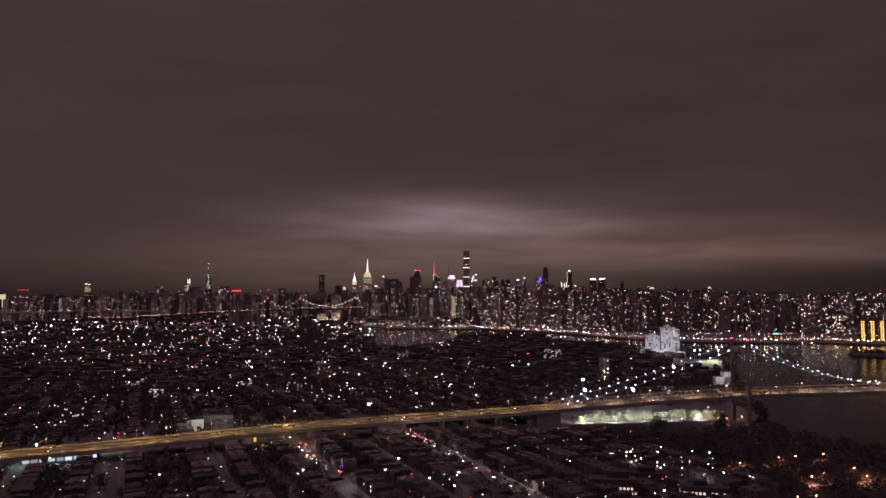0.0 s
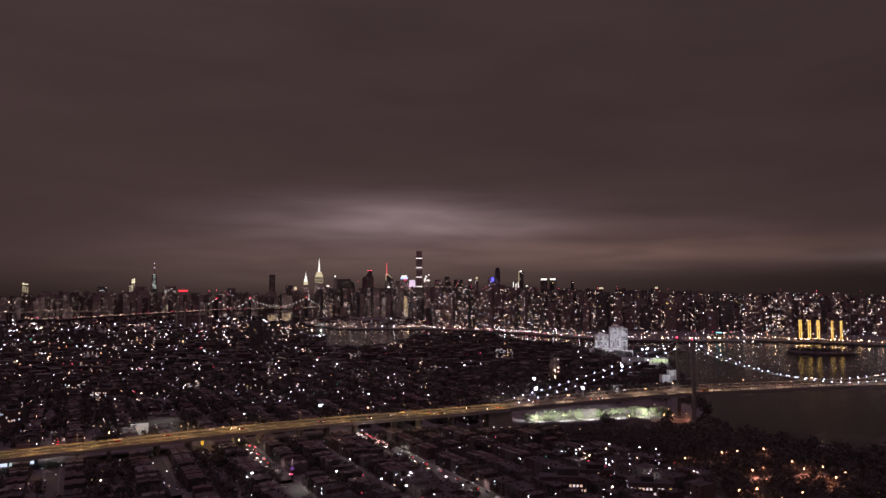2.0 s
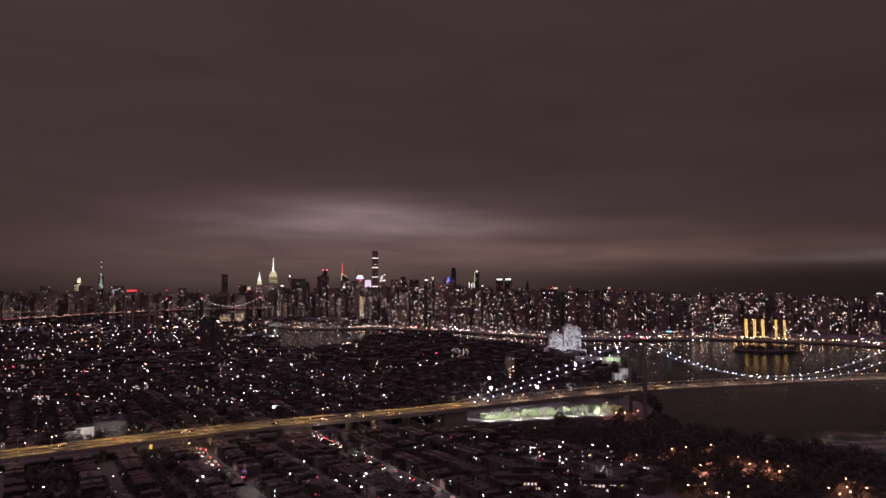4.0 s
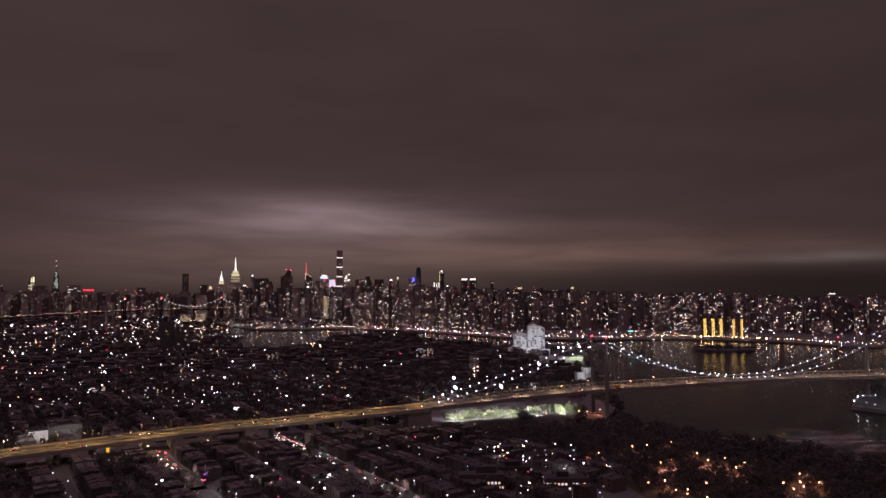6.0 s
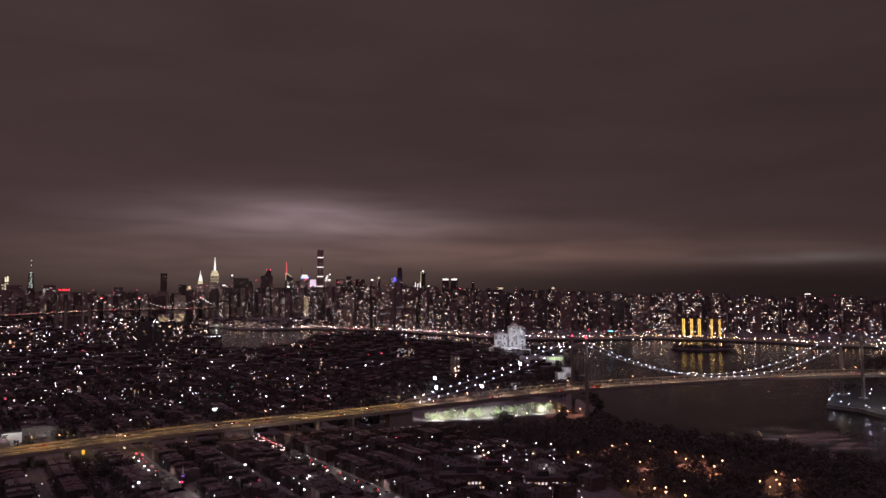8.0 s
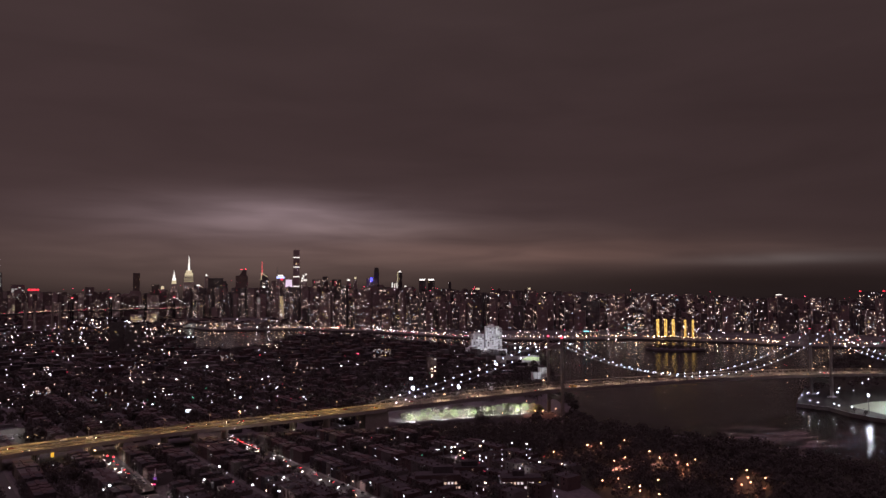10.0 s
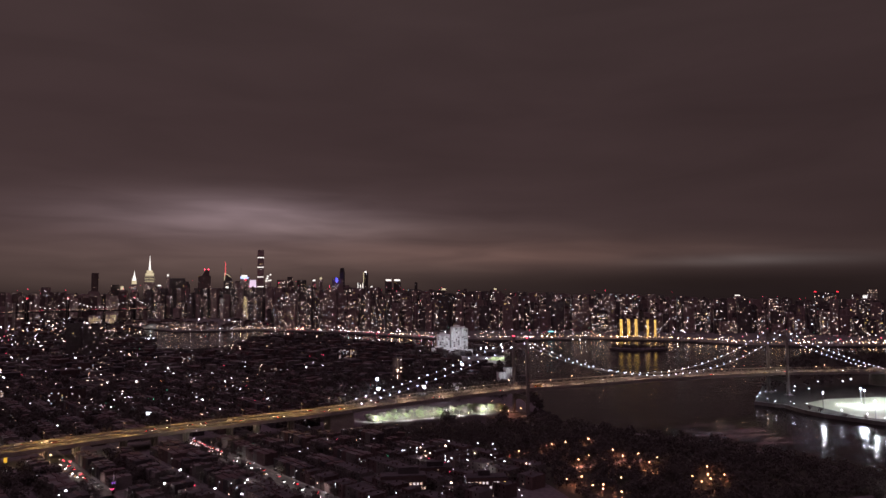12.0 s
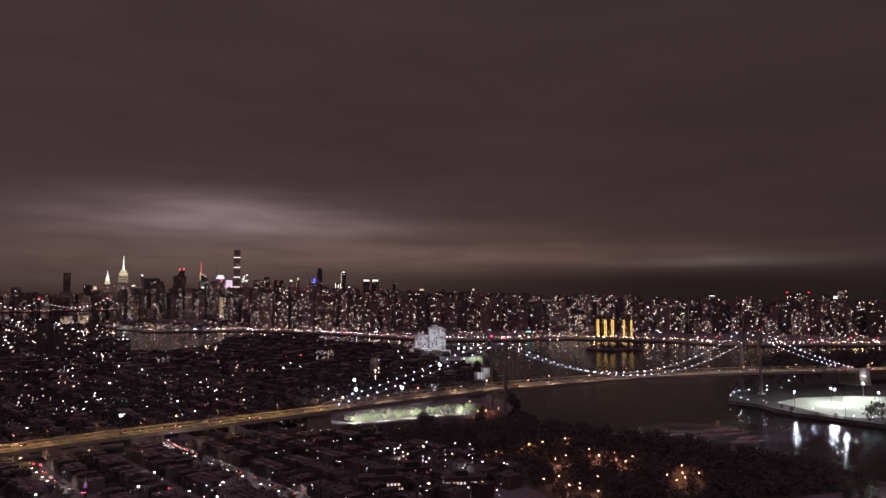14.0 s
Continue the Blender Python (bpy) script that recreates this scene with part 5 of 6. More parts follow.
towers = 0
for row, (ahead, drop, spread) in enumerate(((60, 1.35, 0.55), (240, 0.95, 0.7), (520, 0.6, 0.7), (950, 0.3, 0.55), (1450, 0.1, 0.35))):
    b = -9.0 if row < 3 else -12.5
    while b < 54:
        d = min(tower_line(b) + ahead * (1.0 if b > 1 else 0.35) + rng.uniform(0, 160), 4650)
        rise = skyline(b) - drop * (0.6 + 0.4 * min(1.0, (skyline(b) + 0.6) / 1.2)) - abs(rng.normal(0, spread)) + (0.2 if rng.random() < 0.08 else 0)
        high = max(14.0, min(height_for(d, rise), 270))
        wide = rng.uniform(14, 40)
        x, y = spot(b, d)
        if towers < 298:
            towers += 1
            glass = rng.random() < 0.3
            block("city_tower", "dark glass tower with scattered lit windows" if glass else "dark masonry tower with scattered lit windows", "tower", x, y, wide, rng.uniform(16, 30), high,
                  rng.choice((-29, -29, -25, -33)), TOWER_GLASS if glass else TOWER_STONE, rng.choice((0.06, 0.13, 0.24, 0.40)) * (1.25 if b < 2 else 1.0), "towers of the far city", 4.1, 4.4,
                  warm=(0.52, 0.38, 0.06, 0.04))
        b += math.degrees(wide * rng.uniform(1.0, 2.2) / d) * 1.15
# blocks past counting fill the gaps
fill, fill_panes = Shape(), Shape()
for i in range(1500):
    b = rng.uniform(-12, 54)
    d = min(tower_line(b) + rng.uniform(60, 1900) * (1.0 if b > 2 else 0.3), 4850)
    rise = skyline(b) - rng.uniform(0.2, 2.2)
    high = max(14.0, min(height_for(d, rise), 170))
    w, dp = rng.uniform(16, 40), rng.uniform(14, 26)
    x, y = spot(b, d)
    if not inside(x, y, FAR_SHORE):
        continue
    turn = radians(-29)
    fill.box(x, y, LAND, w, dp, high, turn, slot=int(rng.integers(2)))
    c, s = math.cos(turn), math.sin(turn)
    lit = rng.choice((0.04, 0.10, 0.22))
    for j in range(int(w / 4.4)):
        for k in range(int(high / 4.1)):
            if rng.random() < lit:
                px, z = (j + 0.5) * 4.4 - w / 2, LAND + 2 + k * 4.1
                q = [(x + c * (px + e) + s * (dp / 2 + 0.1), y + s * (px + e) - c * (dp / 2 + 0.1), z + f) for e, f in ((-1.3, 0), (1.3, 0), (1.3, 2.2), (-1.3, 2.2))]
                fill_panes.quad(*q, slot=int(rng.choice(4, p=(0.5, 0.38, 0.08, 0.04))))
crowd("distant_city_blocks", "dark packed city blocks behind the waterfront", "buildings", fill, [TOWER_STONE, TOWER_GLASS])
crowd("distant_city_windows", "scattered warm lit windows of far blocks", "windows", fill_panes, ROOMS)
# the low far districts down river
far_left, left_panes = Shape(), Shape()
for i in range(420):
    b = rng.uniform(-36, -8)
    d = rng.uniform(4150, 4850)
    rise = skyline(b) - abs(rng.normal(0.1, 0.5)) - 0.2
    high = max(14.0, min(height_for(d, rise), 190))
    w = rng.uniform(16, 44)
    x, y = spot(b, d)
    far_left.box(x, y, LAND, w, 20, high, radians(-b), slot=int(rng.integers(2)))
    c, s = math.cos(radians(-b)), math.sin(radians(-b))
    lit = rng.choice((0.04, 0.10, 0.22))
    for j in range(int(w / 3.8)):
        for k in range(int(high / 3.8)):
            if rng.random() < lit:
                px, z = (j + 0.5) * 3.8 - w / 2, LAND + 2 + k * 3.8
                left_panes.quad(*[(x + c * (px + e) + s * 10.1, y + s * (px + e) - c * 10.1, z + f) for e, f in ((-1.2, 0), (1.2, 0), (1.2, 2.0), (-1.2, 2.0))], slot=int(rng.choice(4, p=(0.55, 0.3, 0.05, 0.10))))
# the district's haze is put into paler walls and dimmer windows
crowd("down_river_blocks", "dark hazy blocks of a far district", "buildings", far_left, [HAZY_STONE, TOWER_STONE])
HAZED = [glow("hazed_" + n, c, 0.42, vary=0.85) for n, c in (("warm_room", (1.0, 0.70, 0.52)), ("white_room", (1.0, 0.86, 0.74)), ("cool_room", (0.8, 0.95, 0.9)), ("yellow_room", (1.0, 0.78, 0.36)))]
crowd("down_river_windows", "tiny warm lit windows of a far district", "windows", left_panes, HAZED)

# the low island down river, with lit institutions and quay lamps
for i in range(34):
    b = rng.uniform(-8.0, 2.5)
    x, y = spot(b, shore_distance(b) + rng.uniform(30, 500))
    block("island_building", "low dark institution building with rows of lit windows", "building", x, y, rng.uniform(26, 70), 18, rng.uniform(10, 30), rng.uniform(-12, 12), TOWER_STONE,
          rng.choice((0.06, 0.15, 0.3)), "buildings of the low island", 3.6, 4.0)
isle_lights = []
for i in range(100):
    b = rng.uniform(-8.5, 3.0)
    d = shore_distance(b) + (rng.uniform(5, 40) if i % 2 else rng.uniform(30, 900))
    x, y = spot(b, d)
    isle_lights.append((x, y, LAND + rng.uniform(4, 14), d * 0.00050 * rng.uniform(0.6, 1.4), int(rng.choice((0, 1, 1, 2)))))
sparks("island_lamps", "scattered lamps on the low island", isle_lights, SPARK_MATS)

# waterfront lamps of the far shore, mirrored in the water
quay = []
for (x0, y0), (x1, y1) in zip(FAR_SHORE[3:16], FAR_SHORE[4:17]):
    n = int(math.hypot(x1 - x0, y1 - y0) / (9 if x0 > 700 else 12))
    for i in range(n):
        t = (i + rng.uniform(-0.3, 0.3)) / n
        x, y = x0 + (x1 - x0) * t, y0 + (y1 - y0) * t
        warm = rng.random() < (0.85 if x > 900 else 0.45)
        quay.append((x * 1.006, y * 1.006, LAND + 6 + rng.uniform(-1, 3), 1.35 * rng.uniform(0.5, 1.3), 1 if warm else 0))
for (x0, y0), (x1, y1) in zip(FAR_SHORE[4:8], FAR_SHORE[5:9]):
    n = int(math.hypot(x1 - x0, y1 - y0) / 9)
    for i in range(n):
        t = (i + rng.uniform(-0.4, 0.4)) / n
        quay.append(((x0 + (x1 - x0) * t) * 1.009, (y0 + (y1 - y0) * t) * 1.009, LAND + 3.5, 0.75 * rng.uniform(0.6, 1.2), 2 if rng.random() < 0.6 else 0))
sparks("quay_lamps", "row of amber and white lamps along the far quay", quay, [SHORE_WHITE, SHORE_WARM, FAR_RED])
# four facades lit yellow from top to bottom
for b in (31.34, 31.93, 32.5, 33.39, 33.96):
    d = shore_distance(b) + 60
    x, y = spot(b, d)
    ob = block("lit_slab", "slab block with a brightly lit yellow stair front", "tower", x, y, 24, 20, 62, -b, TOWER_STONE, 0.06, "yellow-fronted slabs")
    c, s = math.cos(radians(-b)), math.sin(radians(-b))
    for k in range(14):
        for px in (-2.3, 2.3) if b < 33 else (-1.7, 1.7):
            part("stair_window", Shape().box(px, -10.15, 6 + 3.8 * k, 3.4 if b < 33 else 2.4, 0.2, 2.7), YELLOW_FRONT, ob)

# ------------------------------------------------------------------ landmark towers
# crowns and fronts glow by themselves in place of floodlights on them
CROWN_WHITE = glow("white_crown_glow", (1.0, 0.95, 0.82), 1.15)
CROWN_GOLD = glow("gold_crown_glow", (1.0, 0.84, 0.50), 0.6)
CROWN_BLUE = glow("blue_crown_light", (0.45, 0.55, 1.0), 1.6)
CROWN_PINK = glow("pale_pink_screen", (0.95, 0.75, 0.9), 0.75)
SPIRE_RED = glow("red_spire_light", (1.0, 0.12, 0.12), 1.0)
SIGN_RED = glow("red_roof_sign", (1.0, 0.04, 0.06), 1.6)
DEEP_BLUE = glow("deep_blue_sign", (0.08, 0.08, 1.0), 2.5)
FAR = 4600.0
UNIT = FAR / 1213.0


# the default wall colour has the distance haze painted in
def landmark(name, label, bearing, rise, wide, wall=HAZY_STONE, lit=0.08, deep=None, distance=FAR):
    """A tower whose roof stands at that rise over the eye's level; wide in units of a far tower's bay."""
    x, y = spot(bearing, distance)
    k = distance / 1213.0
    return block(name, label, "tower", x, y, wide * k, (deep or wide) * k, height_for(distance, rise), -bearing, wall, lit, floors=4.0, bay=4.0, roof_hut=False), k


def rel(distance, rise):
    return height_for(distance, rise)


# stepped tower with a floodlit crown and mast
esb, k = landmark("mast_tower", "tall stepped stone tower with a floodlit white crown and mast", -6.31, 0.75, 17, lit=0.25)
base = rel(FAR, 0.75)
part("shaft", Shape().box(0, 0, base, 14.0 * k, 12 * k, rel(FAR, 1.25) - base), TOWER_STONE, esb)
for i in range(4):
    part("lit_band", Shape().box(0, 0, base + (i * 0.125 + 0.03) * 80, 14.3 * k, 12.3 * k, 2.6), CROWN_GOLD, esb)
part("crown", Shape().box(0, 0, rel(FAR, 1.25), 12.5 * k, 10 * k, rel(FAR, 1.45) - rel(FAR, 1.25)), CROWN_GOLD, esb, "gold floodlit crown")
part("crown", Shape().box(0, 0, rel(FAR, 1.47), 9.0 * k, 7 * k, rel(FAR, 1.66) - rel(FAR, 1.47)), CROWN_GOLD, esb, "gold floodlit crown")
part("mast_base", Shape().post(0, 0, rel(FAR, 1.66), 1.9 * k, rel(FAR, 2.2) - rel(FAR, 1.66), 10, 1.0 * k), CROWN_WHITE, esb, "white floodlit mast base")
part("mast", Shape().post(0, 0, rel(FAR, 2.2), 1.0 * k, rel(FAR, 2.76) - rel(FAR, 2.2), 8, 0.3 * k), CROWN_WHITE, esb, "white floodlit mast")
# sunburst crown
chr_t, k = landmark("spire_tower", "stone tower with a lit tapering steel crown", -7.38, 0.6, 10, lit=0.15)
for i, (r0, r1, w0, w1) in enumerate(((0.6, 0.85, 7.6, 7), (0.87, 1.08, 6, 5), (1.10, 1.3, 4.2, 2.6), (1.3, 1.64, 1.6, 0.3))):
    part("crown_tier", Shape().box(0, 0, rel(FAR, r0), w0 * k, w0 * k, rel(FAR, r1) - rel(FAR, r0), taper=w1 / w0), CROWN_WHITE if i else CROWN_GOLD, chr_t)
# slender pencil tower with lit plant floors
park, k = landmark("pencil_tower", "slender square concrete tower with white-lit open floors", 1.95, 3.34, 10.5, HAZY_STONE, 0.015)
for r in (2.72, 1.94, 1.16, 0.38):
    part("open_floor", Shape().box(0, 0, rel(FAR, r), 10.8 * k, 10.8 * k, 1.4 * k), CROWN_WHITE, park, "white-lit open plant floor")
part("roof_frame", Shape().box(-2 * k, 0, rel(FAR, 3.34), 0.8 * k, 6 * k, 2 * k).box(2 * k, 0, rel(FAR, 3.34), 0.8 * k, 6 * k, 1.4 * k), TOWER_STONE, park)
# glass tower with a lit spire
boa, k = landmark("crystal_tower", "faceted glass tower with a lit spire", -0.55, 0.9, 14, TOWER_GLASS, 0.3)
part("upper_facet", Shape().box(0, 0, rel(FAR, 0.9), 14 * k, 12 * k, rel(FAR, 1.35) - rel(FAR, 0.9), taper=0.55), TOWER_GLASS, boa)
part("lit_edge", Shape().box(-5.5 * k, -6.2 * k, rel(FAR, 0.9), 0.9 * k, 0.5 * k, rel(FAR, 1.5) - rel(FAR, 0.9)), CROWN_GOLD, boa)
part("lit_roof_edge", Shape().beam((-5.2 * k, -4 * k, rel(FAR, 1.5)), (5 * k, -4 * k, rel(FAR, 1.15)), 0.9 * k), CROWN_GOLD, boa)
part("spire", Shape().post(-4.4 * k, 0, rel(FAR, 1.3), 0.8 * k, rel(FAR, 2.41) - rel(FAR, 1.3), 6, 0.3 * k), SPIRE_RED, boa, "red-lit spire")
cnd, k = landmark("band_tower", "dark tower with a bright white and blue roof band", 0.70, 1.2, 13, lit=0.12)
part("roof_band", Shape().box(0, -6.6 * k, rel(FAR, 1.22), 9 * k, 1 * k, 2.4 * k), CROWN_WHITE, cnd, "white-lit roof band")
part("roof_band", Shape().box(0, -6.6 * k, rel(FAR, 1.05), 13 * k, 1 * k, 3.2 * k), CROWN_BLUE, cnd, "blue-lit band")
part("antenna", Shape().post(-5.5 * k, 0, rel(FAR, 1.2), 0.6 * k, rel(FAR, 2.0) - rel(FAR, 1.2), 6, 0.2 * k), POLE, cnd)
scr, k = landmark("screen_tower", "tower front glowing pale pink behind the pencil tower", 1.36, 0.35, 13, lit=0.1, distance=4680)
part("lit_front", Shape().box(0, -5.5 * k, rel(4680, 0.35), 12 * k, 3 * k, rel(4680, 0.95) - rel(4680, 0.35), taper=0.8), CROWN_PINK, scr)
clu, k = landmark("crown_tower", "tower with a cluster of bright crown lamps", 2.56, 0.9, 10, lit=0.2)
for i in range(7):
    part("crown_lamp", Shape().box(rng.uniform(-4, 4) * k, -5.6 * k, rel(FAR, rng.uniform(0.75, 1.38)), 2.8 * k, 0.6 * k, 2.0 * k), CROWN_WHITE, clu)
part("crown", Shape().box(0, 0, rel(FAR, 0.9), 7 * k, 7 * k, rel(FAR, 1.3) - rel(FAR, 0.9)), TOWER_STONE, clu)
for i, (b, r, w, lit) in enumerate(((-10.05, 1.42, 10, 0.03), (-4.3, 1.05, 24, 0.05), (-2.32, 1.25, 20, 0.04), (4.28, 1.2, 9, 0.08), (8.11, 1.05, 19, 0.12), (-8.7, 0.55, 12, 0.05),
                                    (3.6, 0.95, 15, 0.12), (5.2, 0.95, 16, 0.10), (-19.9, 0.5, 20, 0.10), (-22.5, 0.5, 14, 0.15), (-13.2, 0.35, 13, 0.06), (14.6, 0.75, 5, 0.1), (48.84, 0.05, 13, 0.25), (40.06, -0.45, 16, 0.2))):
    landmark("dark_tower", "tall dark office tower on the skyline", b, r, w, TOWER_GLASS if i % 2 else TOWER_STONE, lit)
met, k = landmark("slope_tower", "dark tower with a sloping top and red beacons", -2.25, 1.25, 12)
part("sloped_top", Shape().add([(-6 * k, -6 * k, rel(FAR, 1.25)), (6 * k, -6 * k, rel(FAR, 1.25)), (6 * k, 6 * k, rel(FAR, 1.25)), (-6 * k, 6 * k, rel(FAR, 1.25)), (0, -6 * k, rel(FAR, 1.70)), (6 * k, -6 * k, rel(FAR, 1.74)), (6 * k, 6 * k, rel(FAR, 1.74)), (0, 6 * k, rel(FAR, 1.70))],
     [(0, 1, 5, 4), (1, 2, 6, 5), (2, 3, 7, 6), (3, 0, 4, 7), (4, 5, 6, 7)]), TOWER_STONE, met)
for px in (-1.5, 5):
    part("beacon", Shape().post(px * k, -5 * k, rel(FAR, 1.74), 0.5 * k, 1.0 * k), RED_BEACON, met)
slim, k = landmark("slim_tower", "slim dark tower with a slanted top", 8.49, 1.62, 9, TOWER_GLASS, 0.02)
part("slanted_top", Shape().box(0, 0, rel(FAR, 1.62), 8 * k, 8 * k, rel(FAR, 1.94) - rel(FAR, 1.62), taper=0.8), TOWER_GLASS, slim)
part("sign", Shape().box(-9.0 * k, -9 * k, rel(FAR, 0.80), 3.2 * k, 8 * k, 6.5 * k), DEEP_BLUE, slim, "deep blue lit sign")
lite, k = landmark("lit_edge_tower", "tall tower with a glowing white cap and lit edge", 10.42, 1.55, 9, TOWER_GLASS, 0.06)
part("cap", Shape().post(0, 0, rel(FAR, 1.55), 2.6 * k, 3.0 * k, 10, 1.2 * k), CROWN_WHITE, lite, "white-lit cap")
part("lit_edge", Shape().box(-3.6 * k, -4.7 * k, rel(FAR, 0.1), 0.9 * k, 0.6 * k, rel(FAR, 1.6) - rel(FAR, 0.1)), CROWN_GOLD, lite)
strp, k = landmark("striped_tower", "tower with bright vertical white light strips", 10.0, 0.72, 12, TOWER_GLASS, 0.2)
for px in (-4.5, 0, 4):
    part("lit_strip", Shape().box(px * k, -6.3 * k, rel(FAR, -0.2 + 0.1 * abs(px) / 4), 1.3 * k, 0.6 * k, rel(FAR, 0.7) - rel(FAR, -0.1)), CROWN_WHITE, strp)
for b in (12.31, 13.03):
    twin, k = landmark("twin_tower", "dark glass twin tower with a white-lit crown", b, 0.85, 12.5, TOWER_GLASS, 0.05)
    part("lit_crown", Shape().box(0, 0, rel(FAR, 0.87), 10 * k, 10 * k, 2.8 * k), CROWN_WHITE, twin, "white-lit crown")
for b, r, w, h, mat in ((6.2, 0.86, 5, 2.5, CROWN_WHITE), (6.75, 1.0, 4, 3.5, CROWN_GOLD), (8.0, -0.02, 7, 4, CROWN_GOLD), (-5.6, 0.45, 6, 2, CROWN_WHITE), (-5.0, 1.22, 3, 3, CROWN_WHITE),
                        (10.9, 0.25, 4, 4, CROWN_WHITE), (-8.2, 0.2, 5, 5, CROWN_GOLD), (-0.6, 0.2, 5, 5, CROWN_WHITE), (21.2, 0.1, 5, 3, CROWN_GOLD), (0.8, 0.9, 3, 3, SIGN_RED),
                        (16.9, 0.1, 8, 3, CROWN_GOLD), (27.9, -1.35, 9, 10, CROWN_GOLD), (40.06, -0.4, 9, 1.5, CROWN_WHITE), (47.75, -0.55, 7, 4, CROWN_WHITE), (48.4, -0.56, 6, 4, CROWN_WHITE),
                        (-14.4, -0.46, 3, 1.2, SIGN_RED)):
    crown, k = landmark("lit_roof_tower", "tower with a brightly lit roof top", b, r - 0.03, w + 2, lit=0.1, distance=4450)
    part("lit_roof", Shape().box(0, 0, rel(4450, r), w * k, w * k, h * k, taper=0.8), mat, crown)
wtc, k = landmark("far_spire_tower", "far tapering glass tower with a lit mast", -18.9, 0.1, 12, TOWER_GLASS, 0.3, distance=4800)
part("tapered_shaft", Shape().box(0, 0, rel(4800, 0.1), 10 * k, 10 * k, rel(4800, 1.4) - rel(4800, 0.1), taper=0.6), TOWER_GLASS, wtc)
SHAFT_LIGHT = glow("pale_green_lit_glass", (0.82, 0.95, 0.80), 0.75, vary=0.6)
for i in range(11):
    for px in (-2.4, -0.8, 0.8, 2.4):
        if abs(px) < 2.9 - 0.14 * i and rng.random() < 0.8:
            part("lit_pane", Shape().box((px + rng.uniform(-0.4, 0.4)) * k, -4.9 * k, rel(4800, 0.35 + 0.105 * i), 0.8 * k, 1, 1.5 * k), SHAFT_LIGHT, wtc)
part("mast", Shape().post(0, 0, rel(4800, 1.4), 0.5 * k, rel(4800, 2.3) - rel(4800, 1.4), 6, 0.25 * k), HAZY_STONE, wtc)
for r in (2.27, 1.93):
    part("mast_lamp", Shape().post(0, 0, rel(4800, r), 0.9 * k, 1.5 * k, 8, 0.6 * k), CROWN_PINK, wtc)


def lit_tower(name, label, bearing, rise, low, wide, share, mat, distance=FAR, cols=5, step=0.10):
    """A tower whose front shows a grid of lit rooms between two heights."""
    ob, k = landmark(name, label, bearing, rise, wide, lit=0.05, distance=distance)
    for i in range(int((rise - low) / step)):
        for c in range(cols):
            if rng.random() < share:
                px = ((c + 0.5) / cols - 0.5) * wide * 0.94
                part("lit_room", Shape().box(px * k, -(wide / 2 + 0.15) * k, rel(distance, low + i * step), wide / cols * 0.62 * k, 0.5, 1.0 * k), mat, ob)
    return ob, k


GREEN_GOLD = glow("gold_lit_room", (1.0, 0.92, 0.55), 0.85)
PALE_ROOM = glow("pale_lit_room", (0.95, 0.92, 0.82), 0.55)
AMBER_ROOM = glow("amber_lit_room", (1.0, 0.78, 0.36), 0.95)
crown30, k = lit_tower("crown_tower", "stone tower with an uneven gold-lit crown", -20.44, 0.75, 0.2, 9, 0.65, GREEN_GOLD, cols=3)
for px, w, r in ((-2.6, 2.6, 0.98), (0.2, 2.2, 1.08), (2.8, 3.0, 1.14)):
    part("crown", Shape().box(px * k, 0, rel(FAR, 0.75), w * k, 6 * k, rel(FAR, r) - rel(FAR, 0.75), taper=0.7), GREEN_GOLD if r > 1 else HAZY_STONE, crown30)
gold, k = landmark("lit_front_tower", "slim tower with a gold-lit front", 0.82, -0.4, 8, lit=0.1, distance=3100)
for i in range(14):
    for px in (-1.9, 0.0, 1.9):
        if rng.random() < 0.75:
            part("lit_floor", Shape().box(px * k, -4.2 * k, rel(3100, -0.45 - 0.12 * i), 1.2 * k, 0.6, 1.1 * k), AMBER_ROOM, gold)
lit_tower("office_slab", "broad office slab with pale lit floors", -17.75, 0.52, 0.0, 18, 0.35, PALE_ROOM, cols=4)
lit_tower("office_slab", "office block with bright yellow-green rooms", -17.7, -0.78, -1.25, 14, 0.8, GREEN_GOLD, 4300, 5, 0.13)
lit_tower("office_slab", "office block with rows of amber rooms by the far bridge", -10.0, -1.7, -2.35, 17, 0.6, AMBER_ROOM, 3450, 6, 0.13)
lit_tower("office_slab", "office block with rows of amber rooms by the far bridge", -8.9, -1.55, -2.3, 15, 0.6, AMBER_ROOM, 3450, 5, 0.13)
lit_tower("narrow_tower", "narrow tower with a white-lit corner", -4.4, 0.62, -0.1, 5, 0.75, PALE_ROOM, cols=2)
lit_tower("narrow_tower", "pale lit tower front below the skyline", -1.0, -0.45, -0.95, 6, 0.8, PALE_ROOM, 3900, 3)
roof_sign, k = landmark("sign_tower", "broad dark block with a bright red roof sign", -16.8, 0.08, 18, distance=4400)
for px, sw in ((-5.5, 3.0), (0.5, 7.0), (6.2, 2.5)):
    part("sign_panel", Shape().box(px * k, -8 * k, rel(4400, 0.11), sw * k, 1.0, 2.6 * k), SIGN_RED, roof_sign)
# power station with tall chimneys
station = thing("power_station", "dark power station with tall chimneys by the river", "power station")
x, y = spot(-16.0, 3150)
part("boiler_house", Shape().box(x, y, LAND, 150, 60, 38, radians(16)).box(x + 10, y + 4, LAND + 38, 90, 40, 16, radians(16)), TOWER_STONE, station)
for b in (-17.2, -16.65, -15.55, -15.1):
    x, y = spot(b, 3120)
    part("chimney", Shape().post(x, y, LAND, 6.0, 108, 14, 4.2), CONCRETE, station)
